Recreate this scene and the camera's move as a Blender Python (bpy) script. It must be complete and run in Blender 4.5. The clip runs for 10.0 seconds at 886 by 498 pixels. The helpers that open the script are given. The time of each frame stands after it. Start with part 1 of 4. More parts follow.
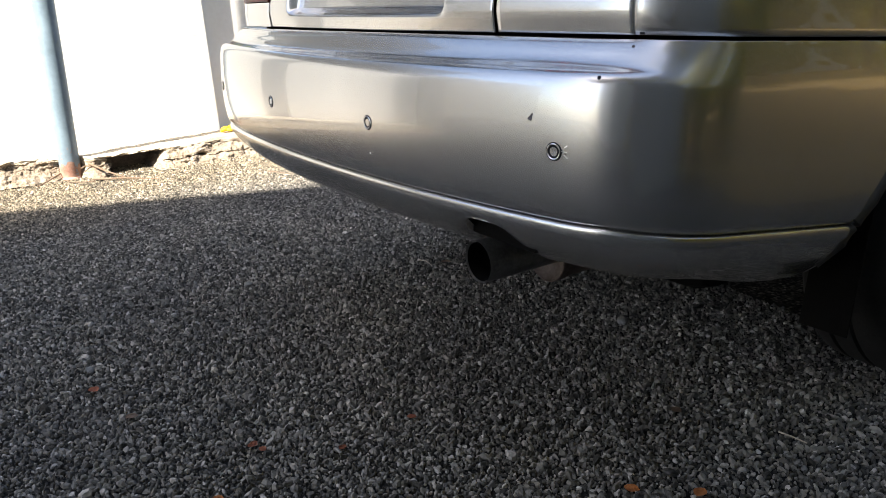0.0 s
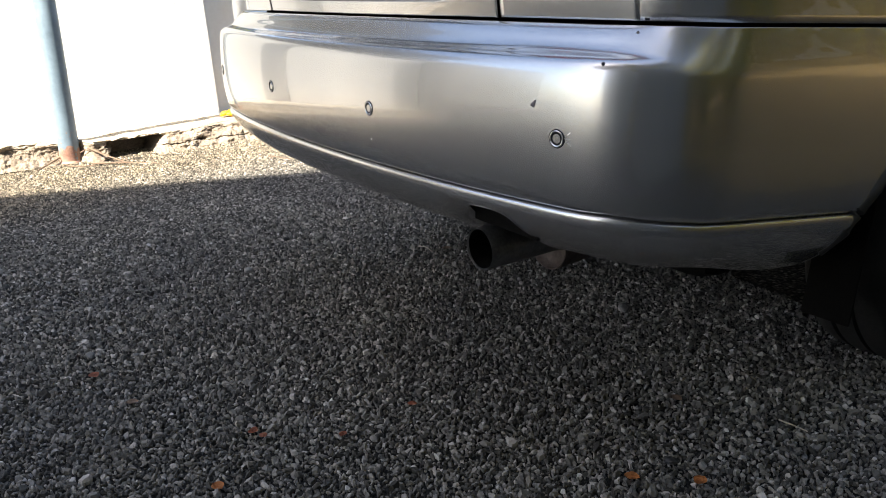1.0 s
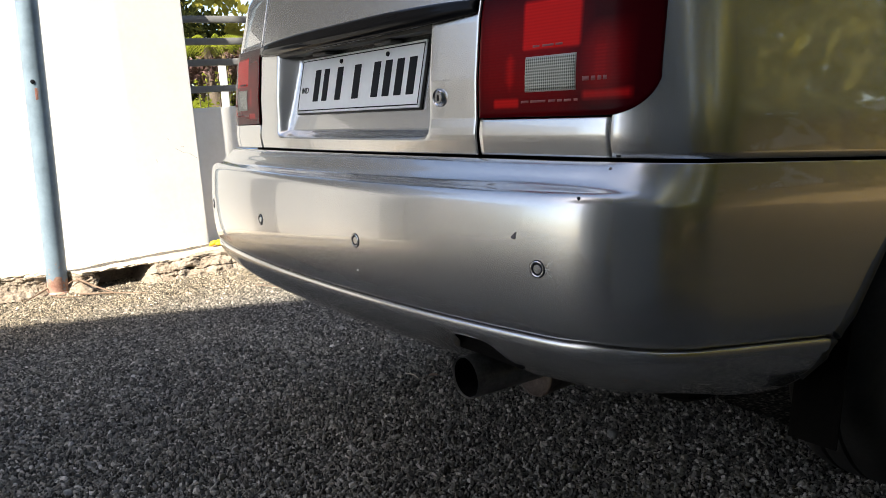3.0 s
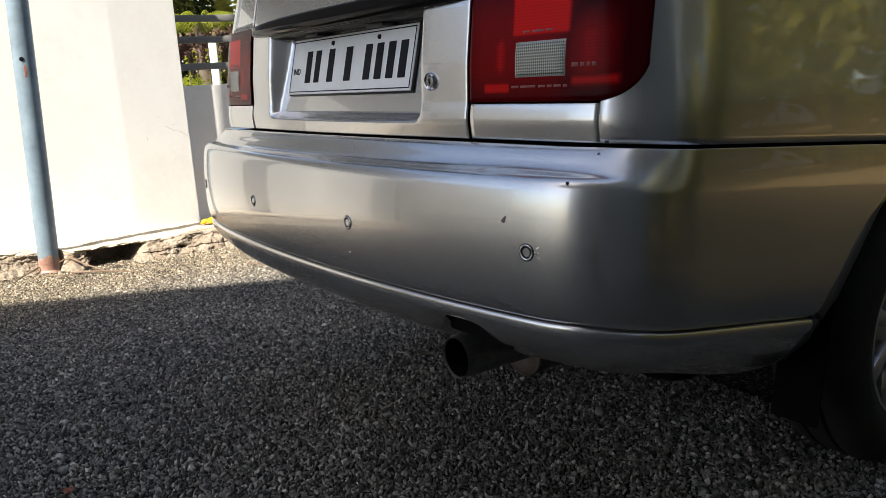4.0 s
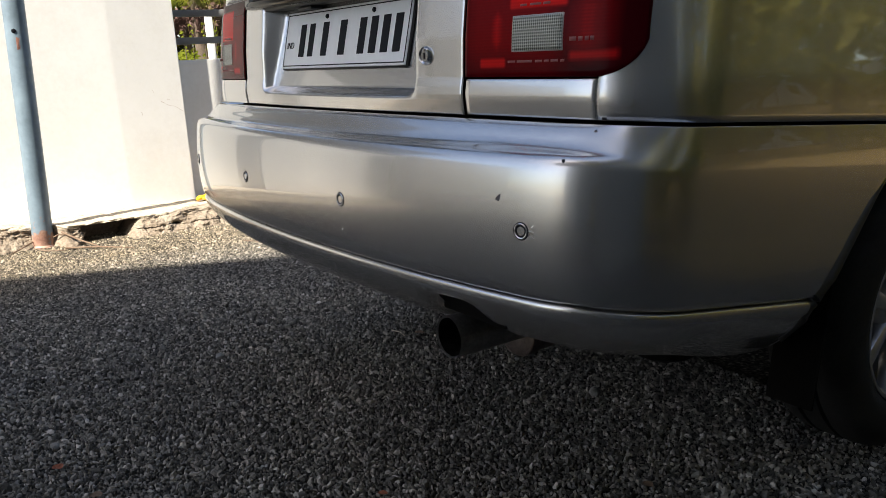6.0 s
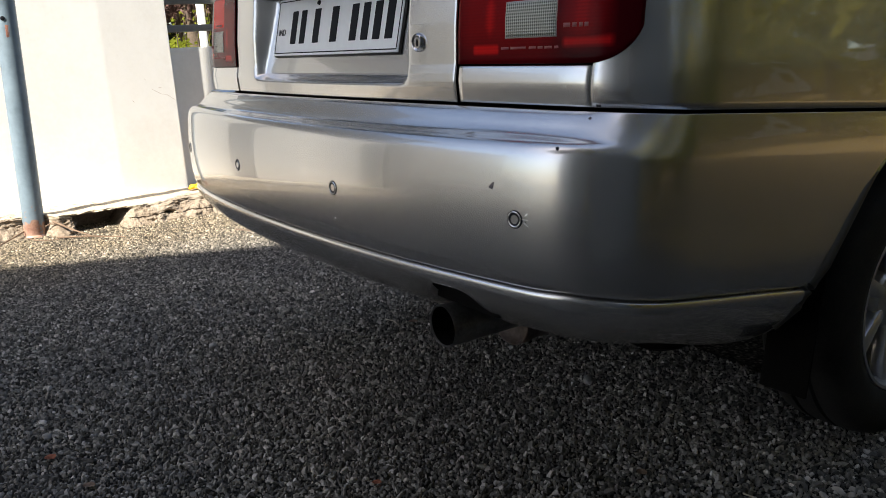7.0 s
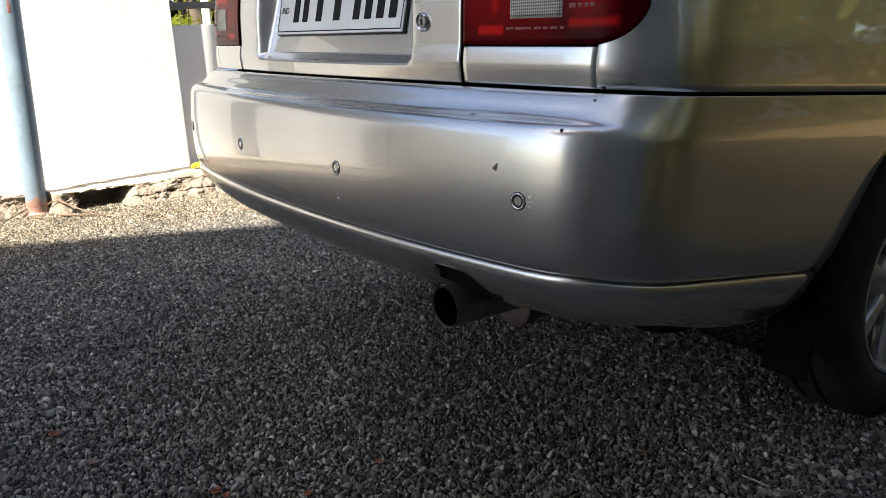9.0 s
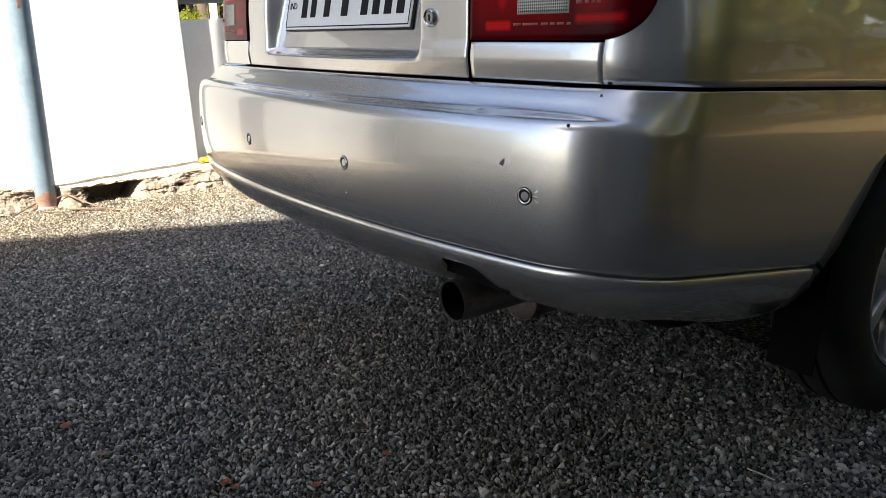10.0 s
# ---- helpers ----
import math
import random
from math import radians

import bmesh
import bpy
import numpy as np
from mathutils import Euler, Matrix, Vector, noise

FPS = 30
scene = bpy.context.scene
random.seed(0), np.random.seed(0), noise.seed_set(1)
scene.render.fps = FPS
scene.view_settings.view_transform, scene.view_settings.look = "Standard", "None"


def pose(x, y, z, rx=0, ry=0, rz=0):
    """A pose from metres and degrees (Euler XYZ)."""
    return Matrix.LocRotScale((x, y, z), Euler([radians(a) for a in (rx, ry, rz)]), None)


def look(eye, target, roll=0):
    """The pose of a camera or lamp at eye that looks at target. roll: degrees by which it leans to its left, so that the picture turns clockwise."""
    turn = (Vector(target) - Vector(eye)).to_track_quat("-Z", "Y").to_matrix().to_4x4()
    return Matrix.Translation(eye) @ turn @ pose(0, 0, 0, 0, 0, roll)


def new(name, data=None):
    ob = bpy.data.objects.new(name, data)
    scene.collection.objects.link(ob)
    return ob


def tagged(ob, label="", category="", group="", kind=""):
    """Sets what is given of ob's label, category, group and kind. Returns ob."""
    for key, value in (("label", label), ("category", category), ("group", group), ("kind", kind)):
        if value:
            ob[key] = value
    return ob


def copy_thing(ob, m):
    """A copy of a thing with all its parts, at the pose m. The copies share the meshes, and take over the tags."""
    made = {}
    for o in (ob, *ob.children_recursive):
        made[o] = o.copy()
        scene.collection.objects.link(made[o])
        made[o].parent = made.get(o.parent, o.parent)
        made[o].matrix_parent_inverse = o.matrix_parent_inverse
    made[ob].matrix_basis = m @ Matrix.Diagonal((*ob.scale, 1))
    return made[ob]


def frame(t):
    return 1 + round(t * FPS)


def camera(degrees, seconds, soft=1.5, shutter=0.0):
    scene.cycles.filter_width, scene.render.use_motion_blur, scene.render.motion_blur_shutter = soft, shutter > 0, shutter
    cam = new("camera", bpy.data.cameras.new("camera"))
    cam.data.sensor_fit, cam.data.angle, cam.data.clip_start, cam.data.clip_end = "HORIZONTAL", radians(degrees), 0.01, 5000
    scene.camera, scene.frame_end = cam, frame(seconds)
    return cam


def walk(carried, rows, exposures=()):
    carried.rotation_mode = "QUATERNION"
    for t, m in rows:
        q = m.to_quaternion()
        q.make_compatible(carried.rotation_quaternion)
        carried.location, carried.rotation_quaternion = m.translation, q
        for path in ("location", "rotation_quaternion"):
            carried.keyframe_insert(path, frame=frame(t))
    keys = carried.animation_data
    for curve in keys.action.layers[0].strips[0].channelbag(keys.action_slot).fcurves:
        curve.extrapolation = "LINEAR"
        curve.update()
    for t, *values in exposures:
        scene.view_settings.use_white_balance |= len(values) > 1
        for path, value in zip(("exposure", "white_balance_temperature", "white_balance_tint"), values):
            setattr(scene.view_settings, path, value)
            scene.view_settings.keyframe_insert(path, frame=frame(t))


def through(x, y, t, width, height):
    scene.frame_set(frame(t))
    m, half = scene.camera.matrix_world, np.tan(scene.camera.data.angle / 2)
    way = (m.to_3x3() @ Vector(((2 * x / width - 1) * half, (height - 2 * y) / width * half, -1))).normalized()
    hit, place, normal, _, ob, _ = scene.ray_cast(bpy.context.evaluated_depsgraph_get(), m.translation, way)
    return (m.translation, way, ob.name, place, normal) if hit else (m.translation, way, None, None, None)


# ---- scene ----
import functools

cam = camera(58.1, 10.0, soft=0.4)
PATH = [
    (0, (1.421, -0.775, 0.818), (-0.169, 0.26, 0.185), -3.5),
    (0.5, (1.419, -0.775, 0.823), (-0.163, 0.251, 0.155), -3.7),
    (1, (1.414, -0.773, 0.819), (-0.167, 0.254, 0.151), -3.3),
    (1.5, (1.411, -0.771, 0.819), (-0.177, 0.245, 0.149), -3.4),
    (2, (1.415, -0.772, 0.819), (-0.176, 0.25, 0.169), -3.3),
    (2.3, (1.422, -0.767, 0.822), (-0.196, 0.279, 0.287), -3.2),
    (2.5, (1.425, -0.774, 0.829), (-0.2, 0.301, 0.377), -3.8),
    (2.7, (1.433, -0.782, 0.833), (-0.192, 0.318, 0.446), -3.7),
    (3.8, (1.434, -0.774, 0.832), (-0.174, 0.357, 0.464), -3.3),
    (4, (1.449, -0.79, 0.845), (-0.151, 0.331, 0.417), -3.5),
    (4.5, (1.437, -0.771, 0.835), (-0.162, 0.339, 0.377), -2.4),
    (5, (1.435, -0.771, 0.834), (-0.163, 0.336, 0.364), -2.4),
    (6.5, (1.437, -0.774, 0.841), (-0.146, 0.346, 0.353), -3.2),
    (7, (1.431, -0.768, 0.837), (-0.144, 0.355, 0.329), -3.0),
    (7.5, (1.432, -0.768, 0.84), (-0.142, 0.35, 0.319), -3.1),
    (8, (1.429, -0.765, 0.836), (-0.139, 0.351, 0.294), -2.8),
    (8.5, (1.43, -0.769, 0.837), (-0.138, 0.345, 0.29), -2.6),
    (9, (1.43, -0.769, 0.838), (-0.139, 0.341, 0.283), -2.6),
    (9.5, (1.432, -0.771, 0.838), (-0.142, 0.328, 0.278), -2.3),
    (10, (1.437, -0.775, 0.841), (-0.138, 0.318, 0.273), -2.7),
]
EXPOSURE = [(0.0, 2.1), (2.0, 2.1), (2.5, 1.97), (4.0, 1.5), (4.5, 1.45), (5.0, 1.45), (6.5, 1.45), (7.5, 1.65), (8.5, 1.8), (9.5, 1.9), (10.0, 1.93)]
walk(cam, [(t, look(e, a, r)) for t, e, a, r in PATH], [(t, v, 7100, 9) for t, v in EXPOSURE])

# ---- light ----
SUN_DIR = Vector((0.282 * 0.66, -0.959 * 0.66, 0.75)).normalized()   # towards the sun
world = bpy.data.worlds.new("sky")
scene.world = world
world.use_nodes = True
wn = world.node_tree
sky = wn.nodes.new("ShaderNodeTexSky")
sky.sky_type, sky.sun_disc = "NISHITA", False
sky.sun_elevation = math.asin(SUN_DIR.z)
sky.sun_rotation = math.atan2(SUN_DIR.x, SUN_DIR.y)
sky.air_density, sky.dust_density, sky.ozone_density = 0.8, 1.6, 0.6
wn.links.new(sky.outputs[0], wn.nodes["Background"].inputs[0])
wn.nodes["Background"].inputs[1].default_value = 0.112
sun_data = bpy.data.lights.new("sun", "SUN")
sun_data.energy, sun_data.angle, sun_data.color = 5.0, radians(0.55), (1.0, 0.965, 0.905)
sun = new("sun", sun_data)
sun.matrix_world = look(SUN_DIR * 30, (0, 0, 0))


# ---- materials ----
def material(name, color, rough=0.5, metal=0.0, coat=0.0, spec=0.5):
    m = bpy.data.materials.new(name)
    m.use_nodes = True
    b = m.node_tree.nodes["Principled BSDF"]
    b.inputs["Base Color"].default_value = (*color, 1)
    b.inputs["Roughness"].default_value = rough
    b.inputs["Metallic"].default_value = metal
    b.inputs["Coat Weight"].default_value = coat
    b.inputs["Coat Roughness"].default_value = 0.03
    b.inputs["Specular IOR Level"].default_value = spec
    return m, m.node_tree, b


def add(tree, kind, **values):
    n = tree.nodes.new(kind)
    for key, v in values.items():
        n.inputs[key.replace("_", " ")].default_value = v
    return n


def ramp(tree, source, stops):
    r = tree.nodes.new("ShaderNodeValToRGB")
    r.color_ramp.elements[0].position, r.color_ramp.elements[1].position = stops[0][0], stops[-1][0]
    r.color_ramp.elements[0].color, r.color_ramp.elements[1].color = (*stops[0][1], 1), (*stops[-1][1], 1)
    for p, c in stops[1:-1]:
        r.color_ramp.elements.new(p).color = (*c, 1)
    tree.links.new(source, r.inputs[0])
    return r.outputs[0]


def coords(tree):
    return tree.nodes.new("ShaderNodeTexCoord").outputs["Object"]


def noisy(tree, vec, scale, detail=4, rough=0.6):
    n = add(tree, "ShaderNodeTexNoise", Scale=scale, Detail=detail, Roughness=rough)
    tree.links.new(vec, n.inputs["Vector"])
    return n.outputs["Fac"]


def bump(tree, bsdf, height, strength, distance):
    n = add(tree, "ShaderNodeBump", Strength=strength, Distance=distance)
    tree.links.new(height, n.inputs["Height"])
    tree.links.new(n.outputs[0], bsdf.inputs["Normal"])


def mottled(name, stops, scale, rough=0.8, metal=0.0, coat=0.0, strength=0.3, distance=0.004, fine=8.0):
    """A surface with stains at one scale and grain at a finer one."""
    m, tree, b = material(name, stops[0][1], rough, metal, coat)
    v = coords(tree)
    mix = tree.nodes.new("ShaderNodeMath")
    mix.operation = "MULTIPLY_ADD"
    tree.links.new(noisy(tree, v, scale), mix.inputs[0])
    mix.inputs[1].default_value = 0.65
    grain = tree.nodes.new("ShaderNodeMath")
    grain.operation = "MULTIPLY"
    tree.links.new(noisy(tree, v, scale * fine, 6), grain.inputs[0])
    grain.inputs[1].default_value = 0.35
    tree.links.new(grain.outputs[0], mix.inputs[2])
    tree.links.new(ramp(tree, mix.outputs[0], stops), b.inputs["Base Color"])
    bump(tree, b, noisy(tree, v, scale * fine * 1.5, 8), strength, distance)
    return m


def car_paint():
    m, tree, b = material("silver_paint", (0.5, 0.502, 0.505), 0.27, 0.9, 1.0)
    b.inputs["Coat Roughness"].default_value = 0.025
    b.inputs["Coat IOR"].default_value = 1.6
    v = coords(tree)
    tree.links.new(ramp(tree, noisy(tree, v, 2.5, 1), [(0.3, (0.495, 0.497, 0.50)), (0.75, (0.555, 0.557, 0.56))]), b.inputs["Base Color"])
    return m


PAINT = car_paint()
BLACK = mottled("black_plastic", [(0.3, (0.012, 0.012, 0.012)), (0.8, (0.03, 0.03, 0.03))], 12, 0.55, strength=0.1)
# near black: the deep shade under and inside the car is put in
UNDER = mottled("underside_shade", [(0.3, (0.004, 0.004, 0.004)), (0.8, (0.010, 0.009, 0.008))], 6, 0.95)
RUBBER = mottled("tyre_rubber", [(0.3, (0.012, 0.012, 0.012)), (0.8, (0.028, 0.027, 0.026))], 20, 0.75)
ALLOY = mottled("alloy", [(0.3, (0.42, 0.42, 0.43)), (0.8, (0.6, 0.6, 0.61))], 15, 0.35, 0.8, strength=0.05)
CHROME = material("chrome", (0.48, 0.48, 0.49), 0.16, 1.0)[0]
STEEL = mottled("exhaust_steel", [(0.3, (0.10, 0.096, 0.092)), (0.7, (0.24, 0.236, 0.23))], 25, 0.33, 0.8, strength=0.1)
RUST = mottled("rusty_steel", [(0.3, (0.05, 0.032, 0.025)), (0.7, (0.16, 0.13, 0.115))], 18, 0.7, 0.4)
GLASS = material("dark_glass", (0.02, 0.025, 0.025), 0.04, 0, 0, 0.6)[0]

def lens_material():
    """A lamp lens: dark red moulding, finely ribbed; the glow of the reflectors is painted on as brighter fields."""
    m, tree, b = material("red_lens", (0.05, 0.002, 0.004), 0.2, 0, 0, 0.15)
    b.inputs["IOR"].default_value = 1.22
    v = coords(tree)
    sep = tree.nodes.new("ShaderNodeSeparateXYZ")
    tree.links.new(v, sep.inputs[0])

    def op(kind, p, q):
        n = tree.nodes.new("ShaderNodeMath")
        n.operation = kind
        n.use_clamp = kind == "MULTIPLY"
        for k, value in enumerate((p, q)):
            if isinstance(value, float):
                n.inputs[k].default_value = value
            else:
                tree.links.new(value, n.inputs[k])
        return n.outputs[0]
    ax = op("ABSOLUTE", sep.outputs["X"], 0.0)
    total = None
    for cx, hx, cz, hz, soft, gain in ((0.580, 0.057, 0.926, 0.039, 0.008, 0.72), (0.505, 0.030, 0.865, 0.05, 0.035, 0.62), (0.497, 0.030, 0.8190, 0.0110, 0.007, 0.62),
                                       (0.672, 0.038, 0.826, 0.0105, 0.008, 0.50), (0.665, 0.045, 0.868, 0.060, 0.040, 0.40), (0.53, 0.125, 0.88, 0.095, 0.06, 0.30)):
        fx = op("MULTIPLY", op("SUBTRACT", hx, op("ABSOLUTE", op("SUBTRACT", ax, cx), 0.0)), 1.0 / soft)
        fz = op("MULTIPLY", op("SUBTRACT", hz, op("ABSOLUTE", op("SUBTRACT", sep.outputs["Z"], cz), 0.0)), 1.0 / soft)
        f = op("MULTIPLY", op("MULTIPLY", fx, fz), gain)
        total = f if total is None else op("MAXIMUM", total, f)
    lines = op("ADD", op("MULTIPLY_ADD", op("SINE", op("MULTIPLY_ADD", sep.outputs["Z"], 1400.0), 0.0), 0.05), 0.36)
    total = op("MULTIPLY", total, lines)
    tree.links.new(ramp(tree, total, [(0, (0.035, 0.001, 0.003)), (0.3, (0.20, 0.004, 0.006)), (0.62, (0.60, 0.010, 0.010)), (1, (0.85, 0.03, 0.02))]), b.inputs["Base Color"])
    ribs = op("SINE", op("MULTIPLY_ADD", ax, 2200.0), 0.0)
    bump(tree, b, op("MULTIPLY", ribs, op("MULTIPLY", total, total)), 0.25, 0.0006)
    return m


def ribbed_clear():
    m, tree, b = material("clear_lens", (0.36, 0.37, 0.32), 0.15, 0.2)
    v = coords(tree)
    sep = tree.nodes.new("ShaderNodeSeparateXYZ")
    tree.links.new(v, sep.inputs[0])
    waves = []
    for axis, k in (("X", 1700.0), ("Z", 1500.0)):
        n = tree.nodes.new("ShaderNodeMath")
        n.operation = "MULTIPLY"
        tree.links.new(sep.outputs[axis], n.inputs[0])
        n.inputs[1].default_value = k
        w = tree.nodes.new("ShaderNodeMath")
        w.operation = "SINE"
        tree.links.new(n.outputs[0], w.inputs[0])
        waves.append(w.outputs[0])
    both = tree.nodes.new("ShaderNodeMath")
    both.operation = "ADD"
    tree.links.new(waves[0], both.inputs[0])
    tree.links.new(waves[1], both.inputs[1])
    half = tree.nodes.new("ShaderNodeMapRange")
    half.inputs["From Min"].default_value, half.inputs["From Max"].default_value = -2, 2
    tree.links.new(both.outputs[0], half.inputs["Value"])
    tree.links.new(ramp(tree, half.outputs[0], [(0.15, (0.07, 0.075, 0.064)), (0.85, (0.34, 0.35, 0.31))]), b.inputs["Base Color"])
    bump(tree, b, half.outputs[0], 0.6, 0.0012)
    return m


RED = lens_material()
CLEAR = ribbed_clear()
PLATE = mottled("plate_white", [(0.3, (0.74, 0.76, 0.77)), (0.8, (0.84, 0.86, 0.87))], 9, 0.5, strength=0.05)
INK = material("plate_black", (0.008, 0.010, 0.014), 0.7, 0, 0, 0.15)[0]
GARNISH, _, garnish_bsdf = material("black_gloss", (0.008, 0.008, 0.009), 0.06, 0, 0, 0.3)
garnish_bsdf.inputs["IOR"].default_value = 1.2
PALE = material("scuffed_lacquer", (0.55, 0.55, 0.55), 0.6)[0]
PRIMER = material("bare_plastic", (0.10, 0.09, 0.10), 0.6)[0]
WALL = mottled("white_wall", [(0.3, (0.78, 0.765, 0.74)), (0.55, (0.85, 0.845, 0.83)), (0.8, (0.89, 0.885, 0.875))], 3, 0.85, strength=0.12, fine=14)
PLINTH = mottled("old_mortar", [(0.30, (0.06, 0.047, 0.036)), (0.40, (0.17, 0.132, 0.098)), (0.52, (0.265, 0.216, 0.166)), (0.75, (0.37, 0.32, 0.258))], 9, 0.95, strength=0.8, distance=0.010)
GREY_WALL = mottled("grey_panel", [(0.3, (0.17, 0.165, 0.155)), (0.8, (0.24, 0.23, 0.22))], 2, 0.8)
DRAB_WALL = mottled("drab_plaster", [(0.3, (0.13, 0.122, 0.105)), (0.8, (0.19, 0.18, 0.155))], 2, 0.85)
DARK_WALL = mottled("dark_panel", [(0.3, (0.07, 0.068, 0.064)), (0.8, (0.11, 0.107, 0.10))], 2, 0.85)
RAIL = mottled("grey_rail", [(0.3, (0.14, 0.14, 0.14)), (0.8, (0.22, 0.22, 0.22))], 6, 0.6)


def pole_paint():
    """Pale blue paint, flaked down to red oxide near the foot and in a few spots."""
    m, tree, b = material("pale_blue_paint", (0.2, 0.25, 0.3), 0.45)
    v = coords(tree)
    blue = ramp(tree, noisy(tree, v, 12), [(0.3, (0.115, 0.16, 0.20)), (0.7, (0.18, 0.245, 0.30))])
    red = ramp(tree, noisy(tree, v, 30), [(0.3, (0.17, 0.075, 0.055)), (0.7, (0.40, 0.25, 0.19))])
    sep = tree.nodes.new("ShaderNodeSeparateXYZ")
    tree.links.new(v, sep.inputs[0])
    low = tree.nodes.new("ShaderNodeMapRange")
    tree.links.new(sep.outputs["Z"], low.inputs["Value"])
    low.inputs["From Min"].default_value, low.inputs["From Max"].default_value = 0.22, 0.04
    low.inputs["To Max"].default_value = 0.36
    both = tree.nodes.new("ShaderNodeMath")
    both.operation = "ADD"
    tree.links.new(low.outputs[0], both.inputs[0])
    tree.links.new(noisy(tree, v, 16, 5), both.inputs[1])
    mix = tree.nodes.new("ShaderNodeMix")
    mix.data_type = "RGBA"
    tree.links.new(ramp(tree, both.outputs[0], [(0.74, (0, 0, 0)), (0.78, (1, 1, 1))]), mix.inputs["Factor"])
    tree.links.new(blue, mix.inputs[6])
    tree.links.new(red, mix.inputs[7])
    tree.links.new(mix.outputs[2], b.inputs["Base Color"])
    bump(tree, b, noisy(tree, v, 60, 6), 0.2, 0.003)
    return m


POLE_BLUE = pole_paint()
POLE_RED = mottled("red_oxide", [(0.3, (0.16, 0.06, 0.04)), (0.7, (0.34, 0.16, 0.12))], 22, 0.85, strength=0.5)
TWIG = mottled("dry_twig", [(0.3, (0.09, 0.055, 0.035)), (0.8, (0.24, 0.17, 0.12))], 30, 0.9)
LEAF_DRY = mottled("dry_leaf", [(0.3, (0.20, 0.05, 0.03)), (0.8, (0.42, 0.16, 0.08))], 40, 0.8)
YELLOW = material("yellow_petal", (0.75, 0.42, 0.01), 0.6)[0]
LEAF_BROWN = mottled("russet_foliage", [(0.3, (0.05, 0.024, 0.02)), (0.7, (0.14, 0.07, 0.06))], 4, 0.7)
BARK = mottled("bark", [(0.3, (0.06, 0.045, 0.03)), (0.8, (0.17, 0.13, 0.10))], 12, 0.95, strength=0.6)


CRACK = material("crack_dirt", (0.42, 0.34, 0.28), 0.9)[0]
CLEAR_RIM = material("clear_rim", (0.30, 0.25, 0.24), 0.15)[0]
MARK = material("moulded_mark", (0.20, 0.035, 0.035), 0.4)[0]
SOIL = mottled("soil", [(0.3, (0.056, 0.034, 0.008)), (0.7, (0.142, 0.089, 0.021))], 3, 0.95, strength=0.6, distance=0.02)
LEAF_ORANGE = mottled("orange_leaf", [(0.3, (0.35, 0.11, 0.03)), (0.8, (0.62, 0.26, 0.08))], 40, 0.8)
LEAF_TAN = mottled("tan_leaf", [(0.3, (0.17, 0.11, 0.08)), (0.8, (0.30, 0.22, 0.16))], 40, 0.8)
PALE_STONE = mottled("pale_stone", [(0.3, (0.10, 0.10, 0.096)), (0.8, (0.19, 0.187, 0.18))], 60, 0.8)
STRAW = mottled("straw", [(0.3, (0.30, 0.26, 0.19)), (0.8, (0.45, 0.40, 0.32))], 40, 0.8)
LIMEWASH = mottled("lime_wash", [(0.36, (0.13, 0.09, 0.06)), (0.42, (0.36, 0.30, 0.22)), (0.48, (0.42, 0.36, 0.28)), (0.8, (0.52, 0.46, 0.38))], 14, 0.9, strength=0.4, distance=0.006)
for m, gloss in ((UNDER, 0.04), (RUBBER, 0.15)):
    m.node_tree.nodes["Principled BSDF"].inputs["Specular IOR Level"].default_value = gloss
HOUSE = mottled("house_plaster", [(0.3, (0.34, 0.32, 0.28)), (0.8, (0.44, 0.42, 0.38))], 1.5, 0.9)


def leaf_material(name, dark, light, through):
    """Thin leaves: matt on both sides, letting some light through."""
    m = bpy.data.materials.new(name)
    m.use_nodes = True
    tree = m.node_tree
    tree.nodes.remove(tree.nodes["Principled BSDF"])
    v = coords(tree)
    tone = ramp(tree, noisy(tree, v, 3), [(0.3, dark), (0.7, light)])
    a, b, mix = tree.nodes.new("ShaderNodeBsdfDiffuse"), tree.nodes.new("ShaderNodeBsdfTranslucent"), tree.nodes.new("ShaderNodeMixShader")
    tree.links.new(tone, a.inputs["Color"])
    b.inputs["Color"].default_value = (*through, 1)
    mix.inputs[0].default_value = 0.45
    tree.links.new(a.outputs[0], mix.inputs[1])
    tree.links.new(b.outputs[0], mix.inputs[2])
    tree.links.new(mix.outputs[0], tree.nodes["Material Output"].inputs["Surface"])
    return m


LEAF = leaf_material("foliage", (0.17, 0.155, 0.032), (0.28, 0.255, 0.055), (0.38, 0.34, 0.065))
# darkened foliage: the deep shade behind the railing is in its colour
LEAF_SHADE = leaf_material("foliage_in_shade", (0.012, 0.016, 0.006), (0.035, 0.04, 0.014), (0.03, 0.035, 0.01))
LEAF_SUN = leaf_material("yellow_green_foliage", (0.13, 0.17, 0.02), (0.28, 0.30, 0.05), (0.35, 0.38, 0.05))


# near black: the shade in the gaps between stones is put in
def crevice_tar():
    m, tree, b = material("crevice_tar", (0.02, 0.02, 0.02), 0.9, 0, 0, 0.1)
    v = coords(tree)
    tree.links.new(ramp(tree, noisy(tree, v, 130, 3), [(0.3, (0.006, 0.006, 0.006)), (0.7, (0.028, 0.028, 0.027))]), b.inputs["Base Color"])
    bump(tree, b, noisy(tree, v, 300, 3), 0.6, 0.004)
    return m


